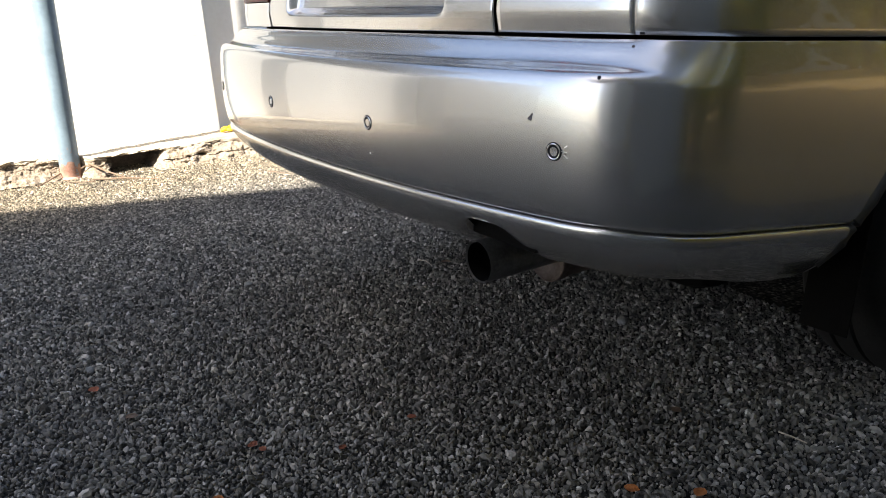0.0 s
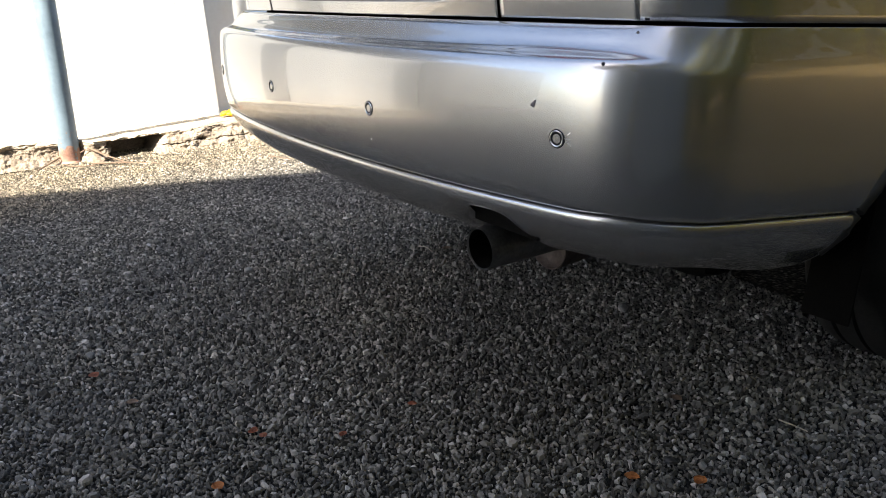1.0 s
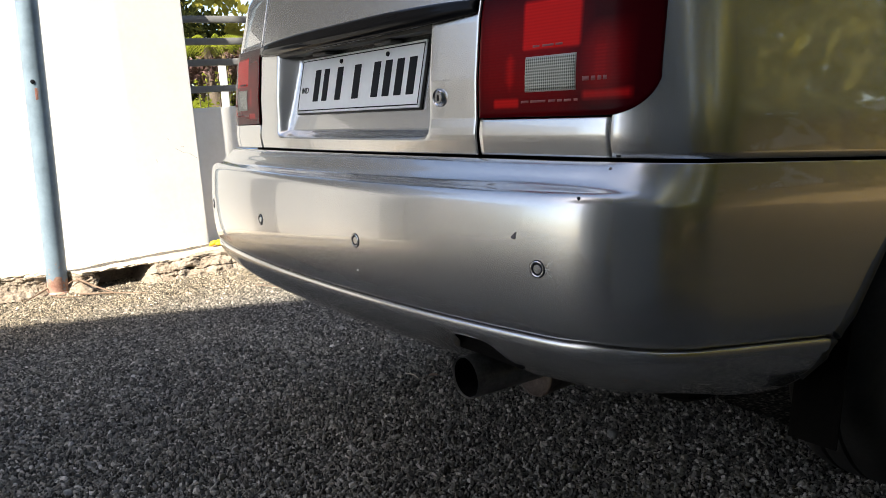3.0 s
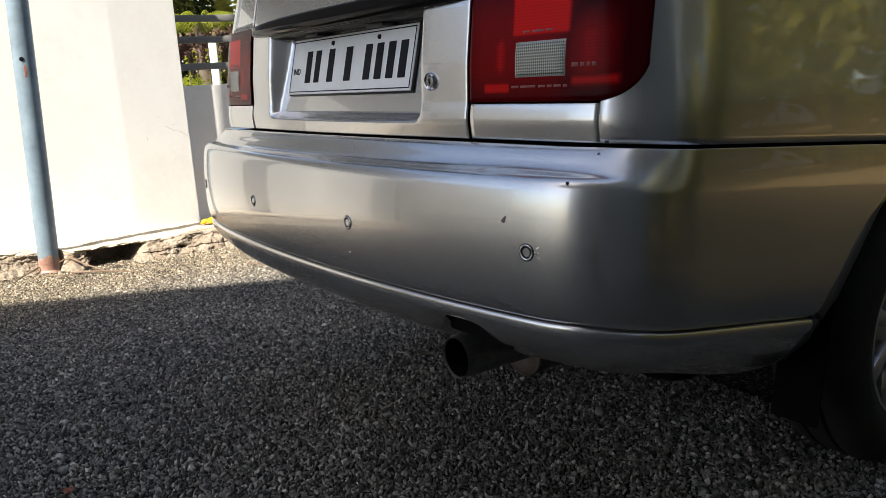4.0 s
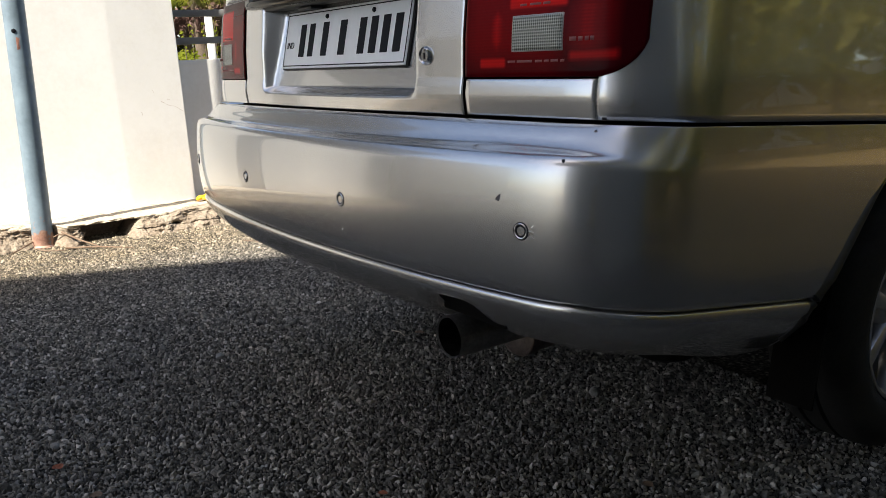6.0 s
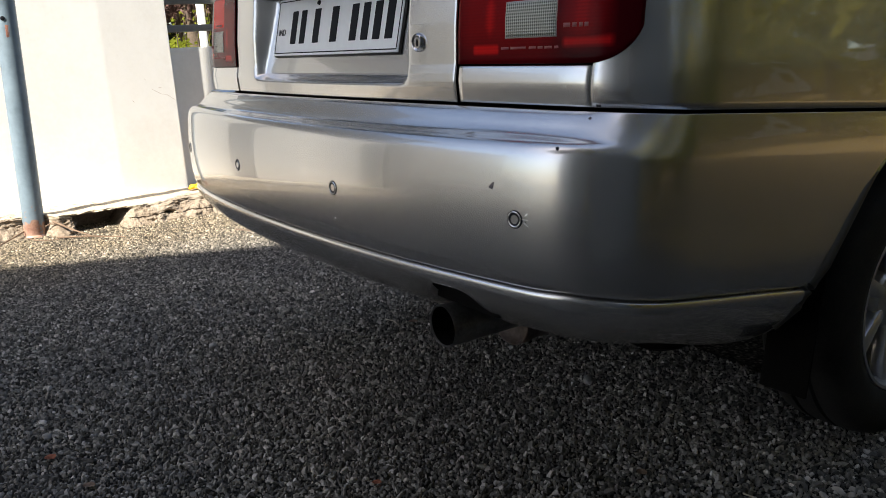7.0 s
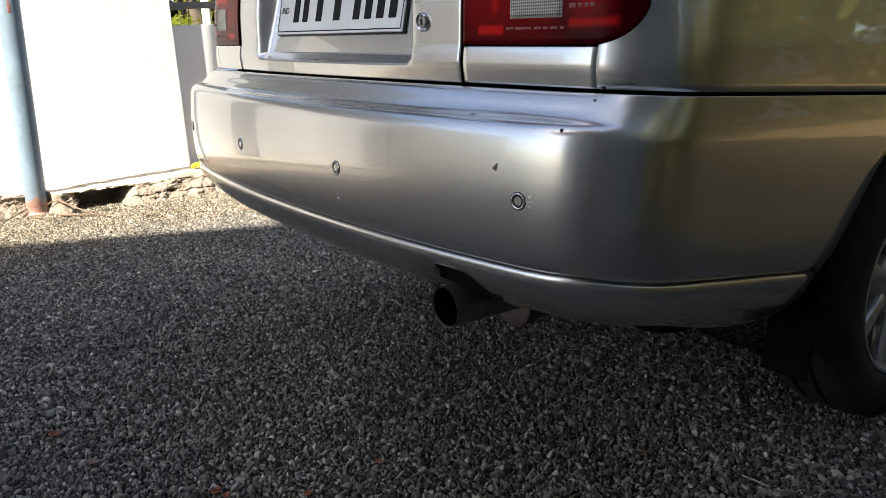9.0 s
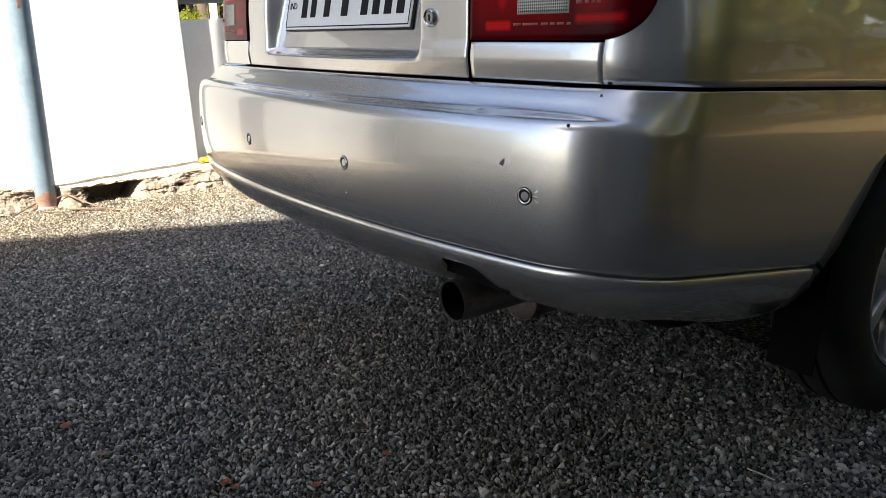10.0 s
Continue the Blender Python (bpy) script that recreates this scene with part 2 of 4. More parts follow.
def gravel_ground():
    """Trodden gravel farther off: a grain of pale and dark stones with dark seams."""
    m, tree, b = material("tarred_gravel", (0.1, 0.1, 0.1), 0.9, 0, 0, 0.1)
    v = coords(tree)
    cell = add(tree, "ShaderNodeTexVoronoi", Scale=115.0)
    tree.links.new(v, cell.inputs["Vector"])
    sep = tree.nodes.new("ShaderNodeSeparateColor")
    tree.links.new(cell.outputs["Color"], sep.inputs[0])
    tone = ramp(tree, sep.outputs[0], [(0, (0.02, 0.02, 0.019)), (0.5, (0.075, 0.072, 0.066)), (0.9, (0.15, 0.143, 0.13)), (1, (0.26, 0.25, 0.23))])
    seam = ramp(tree, cell.outputs["Distance"], [(0.3, (1, 1, 1)), (0.75, (0.15, 0.15, 0.15))])
    mix = tree.nodes.new("ShaderNodeMix")
    mix.data_type, mix.blend_type = "RGBA", "MULTIPLY"
    mix.inputs["Factor"].default_value = 1
    tree.links.new(tone, mix.inputs[6])
    tree.links.new(seam, mix.inputs[7])
    stain = tree.nodes.new("ShaderNodeMix")
    stain.data_type, stain.blend_type = "RGBA", "MULTIPLY"
    stain.inputs["Factor"].default_value = 1
    tree.links.new(mix.outputs[2], stain.inputs[6])
    tree.links.new(ramp(tree, noisy(tree, v, 1.6, 5), [(0.3, (0.72, 0.72, 0.74)), (0.7, (1.1, 1.08, 1.04))]), stain.inputs[7])
    tree.links.new(stain.outputs[2], b.inputs["Base Color"])
    bump(tree, b, cell.outputs["Distance"], -0.8, 0.006)
    return m


def gravel_stones():
    m, tree, b = material("gravel_stones", (0.15, 0.15, 0.15), 0.75, 0, 0, 0.2)
    g = tree.nodes.new("ShaderNodeNewGeometry")
    tone = ramp(tree, g.outputs["Random Per Island"], [(0, (0.03, 0.029, 0.027)), (0.4, (0.11, 0.107, 0.099)), (0.8, (0.22, 0.211, 0.193)),
                                                       (0.95, (0.33, 0.316, 0.292)), (1, (0.50, 0.48, 0.45))])
    v = coords(tree)
    stain = ramp(tree, noisy(tree, v, 1.6, 5), [(0.3, (0.72, 0.72, 0.74)), (0.7, (1.1, 1.08, 1.04))])
    mix = tree.nodes.new("ShaderNodeMix")
    mix.data_type, mix.blend_type = "RGBA", "MULTIPLY"
    mix.inputs["Factor"].default_value = 1
    tree.links.new(tone, mix.inputs[6])
    tree.links.new(stain, mix.inputs[7])
    # stones paler and warmer towards the wall, in patches
    sep = tree.nodes.new("ShaderNodeSeparateXYZ")
    tree.links.new(v, sep.inputs[0])
    near = tree.nodes.new("ShaderNodeMapRange")
    tree.links.new(sep.outputs["X"], near.inputs["Value"])
    near.inputs["From Min"].default_value, near.inputs["From Max"].default_value = -1.7, -2.4
    patch = tree.nodes.new("ShaderNodeMath")
    patch.operation = "MULTIPLY"
    tree.links.new(near.outputs[0], patch.inputs[0])
    tree.links.new(ramp(tree, noisy(tree, v, 14, 5), [(0.25, (0.45,) * 3), (0.7, (1,) * 3)]), patch.inputs[1])
    wall_tint = tree.nodes.new("ShaderNodeMix")
    wall_tint.data_type, wall_tint.blend_type = "RGBA", "MULTIPLY"
    tree.links.new(patch.outputs[0], wall_tint.inputs["Factor"])
    tree.links.new(mix.outputs[2], wall_tint.inputs[6])
    wall_tint.inputs[7].default_value = (1.36, 1.17, 0.90, 1)
    tree.links.new(wall_tint.outputs[2], b.inputs["Base Color"])
    bump(tree, b, noisy(tree, v, 500, 3), 0.3, 0.002)
    return m


GROUND, STONES, CREVICE_TAR = gravel_ground(), gravel_stones(), crevice_tar()


# ---- mesh helpers ----
def mesh_object(name, verts, faces, mat, parent=None, label="", smooth=True):
    me = bpy.data.meshes.new(name)
    me.from_pydata([tuple(v) for v in verts], [], faces)
    me.materials.append(mat)
    if smooth:
        me.polygons.foreach_set("use_smooth", [True] * len(me.polygons))
    me.update()
    ob = new(name, me)
    if parent:
        ob.parent = parent
    if label:
        ob["label"] = label
    return ob


def part(name, bm, mat, parent=None, label="", smooth=True):
    me = bpy.data.meshes.new(name)
    bmesh.ops.recalc_face_normals(bm, faces=bm.faces[:])
    bm.to_mesh(me)
    bm.free()
    me.materials.append(mat)
    if smooth:
        me.polygons.foreach_set("use_smooth", [True] * len(me.polygons))
        me.set_sharp_from_angle(angle=radians(40))
    ob = new(name, me)
    if parent:
        ob.parent = parent
    if label:
        ob["label"] = label
    return ob


def box_bm(x0, x1, y0, y1, z0, z1, bevel=0.0, segments=2, m=None):
    bm = bmesh.new()
    bmesh.ops.create_cube(bm, size=1, matrix=Matrix.Translation(((x0 + x1) / 2, (y0 + y1) / 2, (z0 + z1) / 2)) @ Matrix.Diagonal((x1 - x0, y1 - y0, z1 - z0, 1)))
    if bevel:
        bmesh.ops.bevel(bm, geom=bm.edges[:], offset=bevel, segments=segments, affect="EDGES", profile=0.5)
    if m:
        bmesh.ops.transform(bm, matrix=m, verts=bm.verts)
    return bm


def lathe_bm(profile, n=48, m=None, closed=False):
    """Turns (radius, height) pairs round the z axis."""
    bm = bmesh.new()
    rings = [[bm.verts.new((r * math.cos(2 * math.pi * i / n), r * math.sin(2 * math.pi * i / n), h)) for i in range(n)] for r, h in profile]
    pairs = list(zip(rings, rings[1:])) + ([(rings[-1], rings[0])] if closed else [])
    for a, b in pairs:
        for i in range(n):
            bm.faces.new((a[i], a[(i + 1) % n], b[(i + 1) % n], b[i]))
    if m:
        bmesh.ops.transform(bm, matrix=m, verts=bm.verts)
    return bm


def tube_bm(points, radii, n=12):
    bm = bmesh.new()
    rings = []
    pts = [Vector(p) for p in points]
    for i, p in enumerate(pts):
        d = (pts[min(i + 1, len(pts) - 1)] - pts[max(i - 1, 0)]).normalized()
        s = d.cross(Vector((0.13, 0.31, 0.94))).normalized()
        t = d.cross(s)
        rings.append([bm.verts.new(p + radii[i] * (s * math.cos(2 * math.pi * k / n) + t * math.sin(2 * math.pi * k / n))) for k in range(n)])
    for a, b in zip(rings, rings[1:]):
        for k in range(n):
            bm.faces.new((a[k], a[(k + 1) % n], b[(k + 1) % n], b[k]))
    bm.faces.new(rings[0])
    bm.faces.new(rings[-1][::-1])
    return bm


def spline(points, t):
    """A smooth curve through (d, z) pairs, t from 0 to 1."""
    n = len(points) - 1
    s = min(t * n, n - 1e-6)
    i = int(s)
    f = s - i
    p = [points[max(0, min(n, i + k))] for k in (-1, 0, 1, 2)]
    return tuple(0.5 * (2 * p[1][c] + (p[2][c] - p[0][c]) * f + (2 * p[0][c] - 5 * p[1][c] + 4 * p[2][c] - p[3][c]) * f * f
                        + (3 * p[1][c] - p[0][c] - 3 * p[2][c] + p[3][c]) * f ** 3) for c in range(2))


def lerp_table(table, x):
    return float(np.interp(x, [r[0] for r in table], [r[1] for r in table]))


def smooth01(x):
    x = max(0.0, min(1.0, x))
    return x * x * (3 - 2 * x)


def sheet(f, us, vs, depth=0.012, lip=0.0015):
    """Vertices and faces of the surface f(u, v) over the grid, its rim folded inwards."""
    nu, nv = len(us), len(vs)
    pts = [[Vector(f(u, v)) for v in vs] for u in us]
    verts = [p for row in pts for p in row]
    idx = lambda i, j: i * nv + j
    faces = [(idx(i, j), idx(i + 1, j), idx(i + 1, j + 1), idx(i, j + 1)) for i in range(nu - 1) for j in range(nv - 1)]
    rim = [(i, 0) for i in range(nu)] + [(nu - 1, j) for j in range(1, nv)] + [(i, nv - 1) for i in range(nu - 2, -1, -1)] + [(0, j) for j in range(nv - 2, 0, -1)]
    rings = [[idx(i, j) for i, j in rim]]
    normals = []
    for i, j in rim:
        du = pts[min(i + 1, nu - 1)][j] - pts[max(i - 1, 0)][j]
        dv = pts[i][min(j + 1, nv - 1)] - pts[i][max(j - 1, 0)]
        normals.append(du.cross(dv).normalized())
    centre = sum(verts, Vector()) / len(verts)
    for k, (d, out) in enumerate(((lip, lip * 0.8), (depth, lip * 0.8))):
        ring = []
        for (i, j), nrm in zip(rim, normals):
            p = pts[i][j]
            q = p * 0
            if i in (0, nu - 1):
                w = pts[i][j] - pts[1 if i == 0 else nu - 2][j]
                q += w.normalized() if w.length else w
            if j in (0, nv - 1):
                w = pts[i][j] - pts[i][1 if j == 0 else nv - 2]
                q += w.normalized() if w.length else w
            ring.append(len(verts))
            verts.append(p - nrm * d + q * out)
        rings.append(ring)
    m = len(rim)
    for a, b in zip(rings, rings[1:]):
        faces += [(a[k], b[k], b[(k + 1) % m], a[(k + 1) % m]) for k in range(m)]
    return verts, faces


def panel(name, f, us, vs, mat, parent, label="", depth=0.012, lip=0.0015, flip=False):
    verts, faces = sheet(f, us, vs, -depth if flip else depth, lip)
    if flip:
        faces = [g[::-1] for g in faces]
    return mesh_object(name, verts, faces, mat, parent, label)


def span(a, b, n):
    return [a + (b - a) * i / (n - 1) for i in range(n)]


# ---- the car ----
class Plan:
    """A rear end seen from above: a shallow bow, a corner that tightens and opens again gently, a straight flank. a: metres along it from the middle."""
    STEPS = 40

    def __init__(self, y0, bow, half, radius, curl=0.0):
        self.y0, self.bow, self.half, self.curl = y0, bow, half, curl
        # how far out a round corner of that radius would reach, halfway round
        ax = half - radius
        for _ in range(20):
            th = math.atan(self.slope(ax))
            ax = half - radius + radius * math.sin(th)
        aim = half - radius - (self.rise(ax) + radius * math.cos(th)) + radius * math.sqrt(2)
        lo, hi = half - 3.2 * radius, half - 0.4 * radius
        for _ in range(24):
            self.lay((lo + hi) / 2)
            k = min(range(self.STEPS + 1), key=lambda i: abs(self.turn[i] - math.pi / 4))
            if self.pts[k][0] - self.pts[k][1] > aim:
                hi = (lo + hi) / 2
            else:
                lo = (lo + hi) / 2

    def rise(self, x):
        return self.y0 + self.bow * x * x + self.curl * x ** 4

    def slope(self, x):
        return 2 * self.bow * x + 4 * self.curl * x ** 3

    def lay(self, x1):
        n = self.STEPS
        th0 = math.atan(self.slope(x1))
        ease = lambda t: 0.45 * t + 0.55 * t * t * (3 - 2 * t)
        self.turn = [th0 + (math.pi / 2 - th0) * ease(i / n) for i in range(n + 1)]
        mid = [th0 + (math.pi / 2 - th0) * ease((i + 0.5) / n) for i in range(n)]
        step = (self.half - x1) / sum(math.cos(t) for t in mid)
        self.x1, self.step, self.pts = x1, step, [(x1, self.rise(x1))]
        for t in mid:
            x, y = self.pts[-1]
            self.pts.append((x + step * math.cos(t), y + step * math.sin(t)))
        self.cy, self.a2 = self.pts[-1][1], x1 + n * step

    def at(self, a):
        s, a = (1 if a >= 0 else -1), abs(a)
        if a <= self.x1:
            return s * a, self.rise(a)
        if a < self.a2:
            k = (a - self.x1) / self.step
            i = min(int(k), self.STEPS - 1)
            (xa, ya), (xb, yb), f = self.pts[i], self.pts[i + 1], k - i
            return s * (xa + (xb - xa) * f), ya + (yb - ya) * f
        return s * self.half, self.cy + a - self.a2

    def angle(self, a):
        if a <= self.x1:
            return math.atan(self.slope(a))
        if a >= self.a2:
            return math.pi / 2
        k = (a - self.x1) / self.step
        i = min(int(k), self.STEPS - 1)
        return self.turn[i] + (self.turn[i + 1] - self.turn[i]) * (k - i)

    def reach(self, y):
        return self.a2 + y - self.cy


car = new("car")
car.matrix_world = pose(0, 0, 0)
tagged(car, "silver metallic saloon car parked on dark tarred gravel, scuffed rear bumper", "car")
WHEEL = (0.86, 0.285)            # the rear axle: y, z
ARCH = 0.40

# rear bumper: (inset, z) from the gap down to the crease
BUMPER = [(0.102, 0.705), (0.100, 0.733), (0.092, 0.7405), (0.078, 0.7375), (0.066, 0.727), (0.057, 0.7155), (0.047, 0.7075), (0.036, 0.7038), (0.0245, 0.7012), (0.0155, 0.6962), (0.0102, 0.687),
          (0.0070, 0.673), (0.0042, 0.652), (0.0016, 0.625), (0.0002, 0.600), (-0.0003, 0.575), (0.0002, 0.550), (0.0016, 0.530), (0.0044, 0.512), (0.0074, 0.504), (0.0118, 0.5008), (0.018, 0.5000)]
LIP = [(0.0190, 0.4992), (0.0130, 0.4986), (0.0094, 0.4972), (0.0076, 0.4945), (0.0071, 0.4880), (0.0086, 0.479), (0.0142, 0.466), (0.0240, 0.4495), (0.0385, 0.434), (0.0560, 0.421), (0.077, 0.410), (0.11, 0.403)]
DROP = [(0.40, 0.16), (0.50, 0.17), (0.735, 0.085)]


def arch_y(z):
    """Where the bumper's end meets the rear wheel arch."""
    if z < 0.515:
        return 0.490 - (0.497 - z) * 0.85
    return WHEEL[0] - 0.022 - math.sqrt(max(ARCH ** 2 - (z - WHEEL[1]) ** 2, 0.0004))


BASE = Plan(-0.131, 0.098, 0.787, 0.165, 0.055)


def bumper_point(profile):
    def f(u, v):
        d, z = spline(profile, v)
        drop = lerp_table(DROP, z)
        a = abs(u) * BASE.reach(min(arch_y(z - drop * 0.5), 0.80))
        x, y = BASE.at(a)
        th = BASE.angle(a)
        # the oval notch for the exhaust
        notch = math.exp(-((math.copysign(x, u) - 0.472) / 0.062) ** 4)
        if z < 0.486:
            d += notch * (min(d, 0.020) - d)
        if z > 0.6:
            if d < 0.0925 and z > 0.687:
                # round the corner the shelf straightens into a plain slope
                k = smooth01((math.degrees(th) - 16) / 44)
                d += k * (0.0102 + 0.0818 * ((z - 0.687) / 0.0535) ** 1.25 - d)
            hidden = max(0.0, (d - 0.092) / 0.01)
            d = d * (0.06 + 0.94 * math.cos(th)) + 0.03 * hidden * (1 - math.cos(th))
        x, y = x - math.sin(th) * d, y + math.cos(th) * d
        if z < 0.486:
            z = 0.486 - (0.486 - z) * (1 - 0.14 * smooth01((x - 0.42) / 0.26) + 0.36 * smooth01((y - 0.02) / 0.3))
        x = math.copysign(x, u)
        if z < 0.478:
            z = 0.478 - (0.478 - z) * (1 - 0.90 * notch)
        return x, y, z - drop * max(0.0, y + 0.05)
    return f


bumper = panel("rear_bumper", bumper_point(BUMPER), span(-1, 1, 201), span(0, 1, 96), PAINT, car, "silver plastic bumper with paint chips and parking sensors", flip=True, depth=0.01)
panel("bumper_lip", bumper_point(LIP), span(-1, 1, 401), span(0, 1, 51), PAINT, bumper, flip=True, depth=0.006, lip=0.0005)


@functools.lru_cache(None)
def body_plan(z, out=0.0):
    y0 = lerp_table([(0.70, -0.026), (0.742, -0.0325), (0.765, -0.0345), (0.774, -0.035), (0.785, -0.0335), (0.80, -0.0305), (0.86, -0.027), (0.95, -0.015), (1.06, 0.012), (1.105, 0.024), (1.128, 0.045), (1.14, 0.09)], z)
    half = lerp_table([(0.25, 0.745), (0.45, 0.775), (0.70, 0.782), (0.80, 0.778), (0.95, 0.760), (1.13, 0.728)], z)
    return Plan(y0 - out, 0.105, half + out, 0.15 + out)


def body(a, z, out=0.0):
    x, y = body_plan(round(z, 4), out).at(a)
    return x, y, z - lerp_table([(0.74, 0.085), (0.95, 0.0)], z) * max(0.0, y + 0.02)


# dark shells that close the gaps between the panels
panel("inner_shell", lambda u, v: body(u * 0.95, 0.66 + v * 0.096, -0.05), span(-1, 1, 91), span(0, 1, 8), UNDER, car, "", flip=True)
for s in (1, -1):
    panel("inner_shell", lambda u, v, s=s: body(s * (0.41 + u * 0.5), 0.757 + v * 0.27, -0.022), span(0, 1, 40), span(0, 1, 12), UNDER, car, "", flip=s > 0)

# boot lid with the plate recess
EDGE = 0.4285


def lid(a, z):
    x, y, zz = body(a, z)
    floor = 0.008 + (z - 0.82) * (0.25 if z > 0.82 else 0.28)
    depth = max(0.0, floor - y)
    ramp_in = min(1.0, max(0.0, (0.314 - abs(a)) / (0.022 + 0.020 * smooth01((z - 0.77) / 0.18))))
    side = 0.7 * ramp_in + 0.3 * smooth01(ramp_in)
    low = smooth01((z - 0.764) / 0.019) * (1 - smooth01((z - 0.972) / 0.006))
    # round off the lower corners
    corner = smooth01(1.6 - math.hypot(max(0, (abs(a) - 0.275) / 0.040), max(0, (0.800 - z) / 0.034)) * 1.0)
    return x, y + depth * side * low * corner, zz


zs = span(0.7430, 0.80, 40) + span(0.803, 0.955, 48) + span(0.96, 1.14, 36)
boot_lid = panel("boot_lid", lid, span(-EDGE, EDGE, 201), zs, PAINT, car, "silver boot lid with a sunken plate recess", depth=0.003)


# black garnish above the recess
def garnish(u, v):
    d, k = spline([(0.075, 0.25), (-0.001, 0.0), (-0.010, 0.10), (-0.014, 0.35), (-0.011, 0.65), (-0.005, 0.92), (0.02, 1.0)], v)
    low, high = 0.958 - 0.010 * (1 - u * u), 0.980 + 0.010 * (1 - u ** 4)
    x, y, _ = body(u * 0.424, 0.955)
    d *= 1 - 0.6 * u ** 8
    return x, y + d + 0.10 * (high - 0.979) * k, low + k * (high - low)


panel("garnish", garnish, span(-1, 1, 61), span(0, 1, 24), GARNISH, boot_lid, "glossy black garnish strip", depth=0.004)
for sx in (-0.13, 0.13):
    part("plate_lamp", box_bm(sx - 0.03, sx + 0.03, 0.008, 0.035, 0.9375, 0.9445, 0.002), BLACK, boot_lid, "dark number plate lamp")

# number plate with plain bars
TILT = math.atan(0.25)
plate_m = Matrix.Translation((0, 0.0, 0.82)) @ Matrix.Rotation(-TILT, 4, "X")
part("recess_ceiling", box_bm(-0.322, 0.322, -0.002, 0.06, 0.9455, 0.962, 0.003), BLACK, boot_lid, "black plastic lamp housing over the plate")
part("plate_holder", box_bm(-0.2525, 0.2525, 0.0032, 0.0075, -0.0028, 0.1225, 0.002, 1, plate_m), BLACK, boot_lid, "dark plastic plate holder")
plate = part("number_plate", box_bm(-0.25, 0.25, 0.0, 0.003, 0.0, 0.12, 0.0012, 1, plate_m), PLATE, boot_lid, "white number plate with dark bars")


def on_plate(name, x0, x1, z0, z1, mat=INK, y=-0.0012):
    return part(name, box_bm(x0, x1, y, 0.0005, z0, z1, 0.0006, 1, plate_m), mat, plate)


for x0, x1, z0, z1 in ((-0.246, 0.246, 0.0045, 0.0065), (-0.246, 0.246, 0.1135, 0.1155), (-0.246, -0.244, 0.0066, 0.1134), (0.244, 0.246, 0.0066, 0.1134)):
    on_plate("plate_border", x0, x1, z0, z1)
for cx, w in ((-0.163, 0.034), (-0.122, 0.032), (-0.062, 0.034), (0.012, 0.036), (0.088, 0.034), (0.130, 0.034), (0.172, 0.034), (0.214, 0.034)):
    on_plate("plate_bar", cx - 0.36 * w, cx + 0.36 * w, 0.024, 0.092)
for cx in (-0.062, 0.122):
    part("plate_bolt", lathe_bm([(0.0001, -0.004), (0.004, -0.0035), (0.005, 0.0)], 12, plate_m @ pose(cx, 0, 0.1035, 90, 0, 0) @ pose(0, 0, 0, 180, 0, 0)), INK, plate)

# the country mark on the plate
mark_curve = bpy.data.curves.new("country_mark", "FONT")
mark_curve.body, mark_curve.size, mark_curve.extrude = "IND", 0.019, 0.0004
mark_curve.align_x = "CENTER"
mark_ob = new("country_mark", mark_curve)
mark_mesh = bpy.data.meshes.new_from_object(mark_ob.evaluated_get(bpy.context.evaluated_depsgraph_get()))
bpy.data.objects.remove(mark_ob)
mark_mesh.materials.clear()
mark_mesh.materials.append(INK)
mark = new("country_mark", mark_mesh)
mark.parent = plate
mark.matrix_basis = plate_m @ pose(-0.218, -0.0006, 0.043, 90, 0, 0)

# boot lock
lock_p = Vector(body(0.341, 0.834)) + Vector((0, -0.001, 0))
lock_m = Matrix.Translation(lock_p) @ pose(0, 0, 0, 90, 0, 4)
lock = part("boot_lock", lathe_bm([(0.0001, 0.0035), (0.0085, 0.0035), (0.009, 0.0025), (0.0095, 0.0035), (0.0125, 0.005), (0.0145, 0.003), (0.0155, -0.004)], 32, lock_m), CHROME, boot_lid, "chrome boot lock")
part("key_slot", box_bm(-0.0012, 0.0012, -0.005, 0.005, 0.003, 0.0045, m=lock_m), INK, lock)

# panels under the lamps, quarter panels and lamps, on both sides
A_SEAM, A_LAMP = 0.682, 0.750


def lamp_low(a):
    """The lower edge of a tail lamp: flat, then a round corner."""
    a = abs(a)
    return 0.800 + (0.062 * (1 - math.sqrt(max(0.0, 1 - (min(1.0, (a - 0.672) / 0.079)) ** 2))) if a > 0.672 else 0.0)


def grid_part(name, s, a0, a1, z0, z1, mat, parent, out, n=(12, 8), label=""):
    """A patch of the flank or tail, out metres proud of it; z0 and z1 may depend on a."""
    lo = z0 if callable(z0) else (lambda a: z0)
    hi = z1 if callable(z1) else (lambda a: z1)
    f = lambda u, v: body(s * (a0 + u * (a1 - a0)), lo(a0 + u * (a1 - a0)) + v * (hi(a0 + u * (a1 - a0)) - lo(a0 + u * (a1 - a0))), out)
    return panel(name, f, span(0, 1, n[0]), span(0, 1, n[1]), mat, parent, label, depth=min(0.012, out + 0.008) if s > 0 else 0.0025, lip=0.0008, flip=s < 0)


def sill_z(y):
    """The lower edge of the car's side at y."""
    low = 0.25
    for wy in (WHEEL[0], WHEEL[0] + 2.365):
        d = ARCH - 0.03 * (wy > 2)
        if abs(y - wy) < d:
            low = max(low, WHEEL[1] + math.sqrt(d * d - (y - wy) ** 2))
    return low


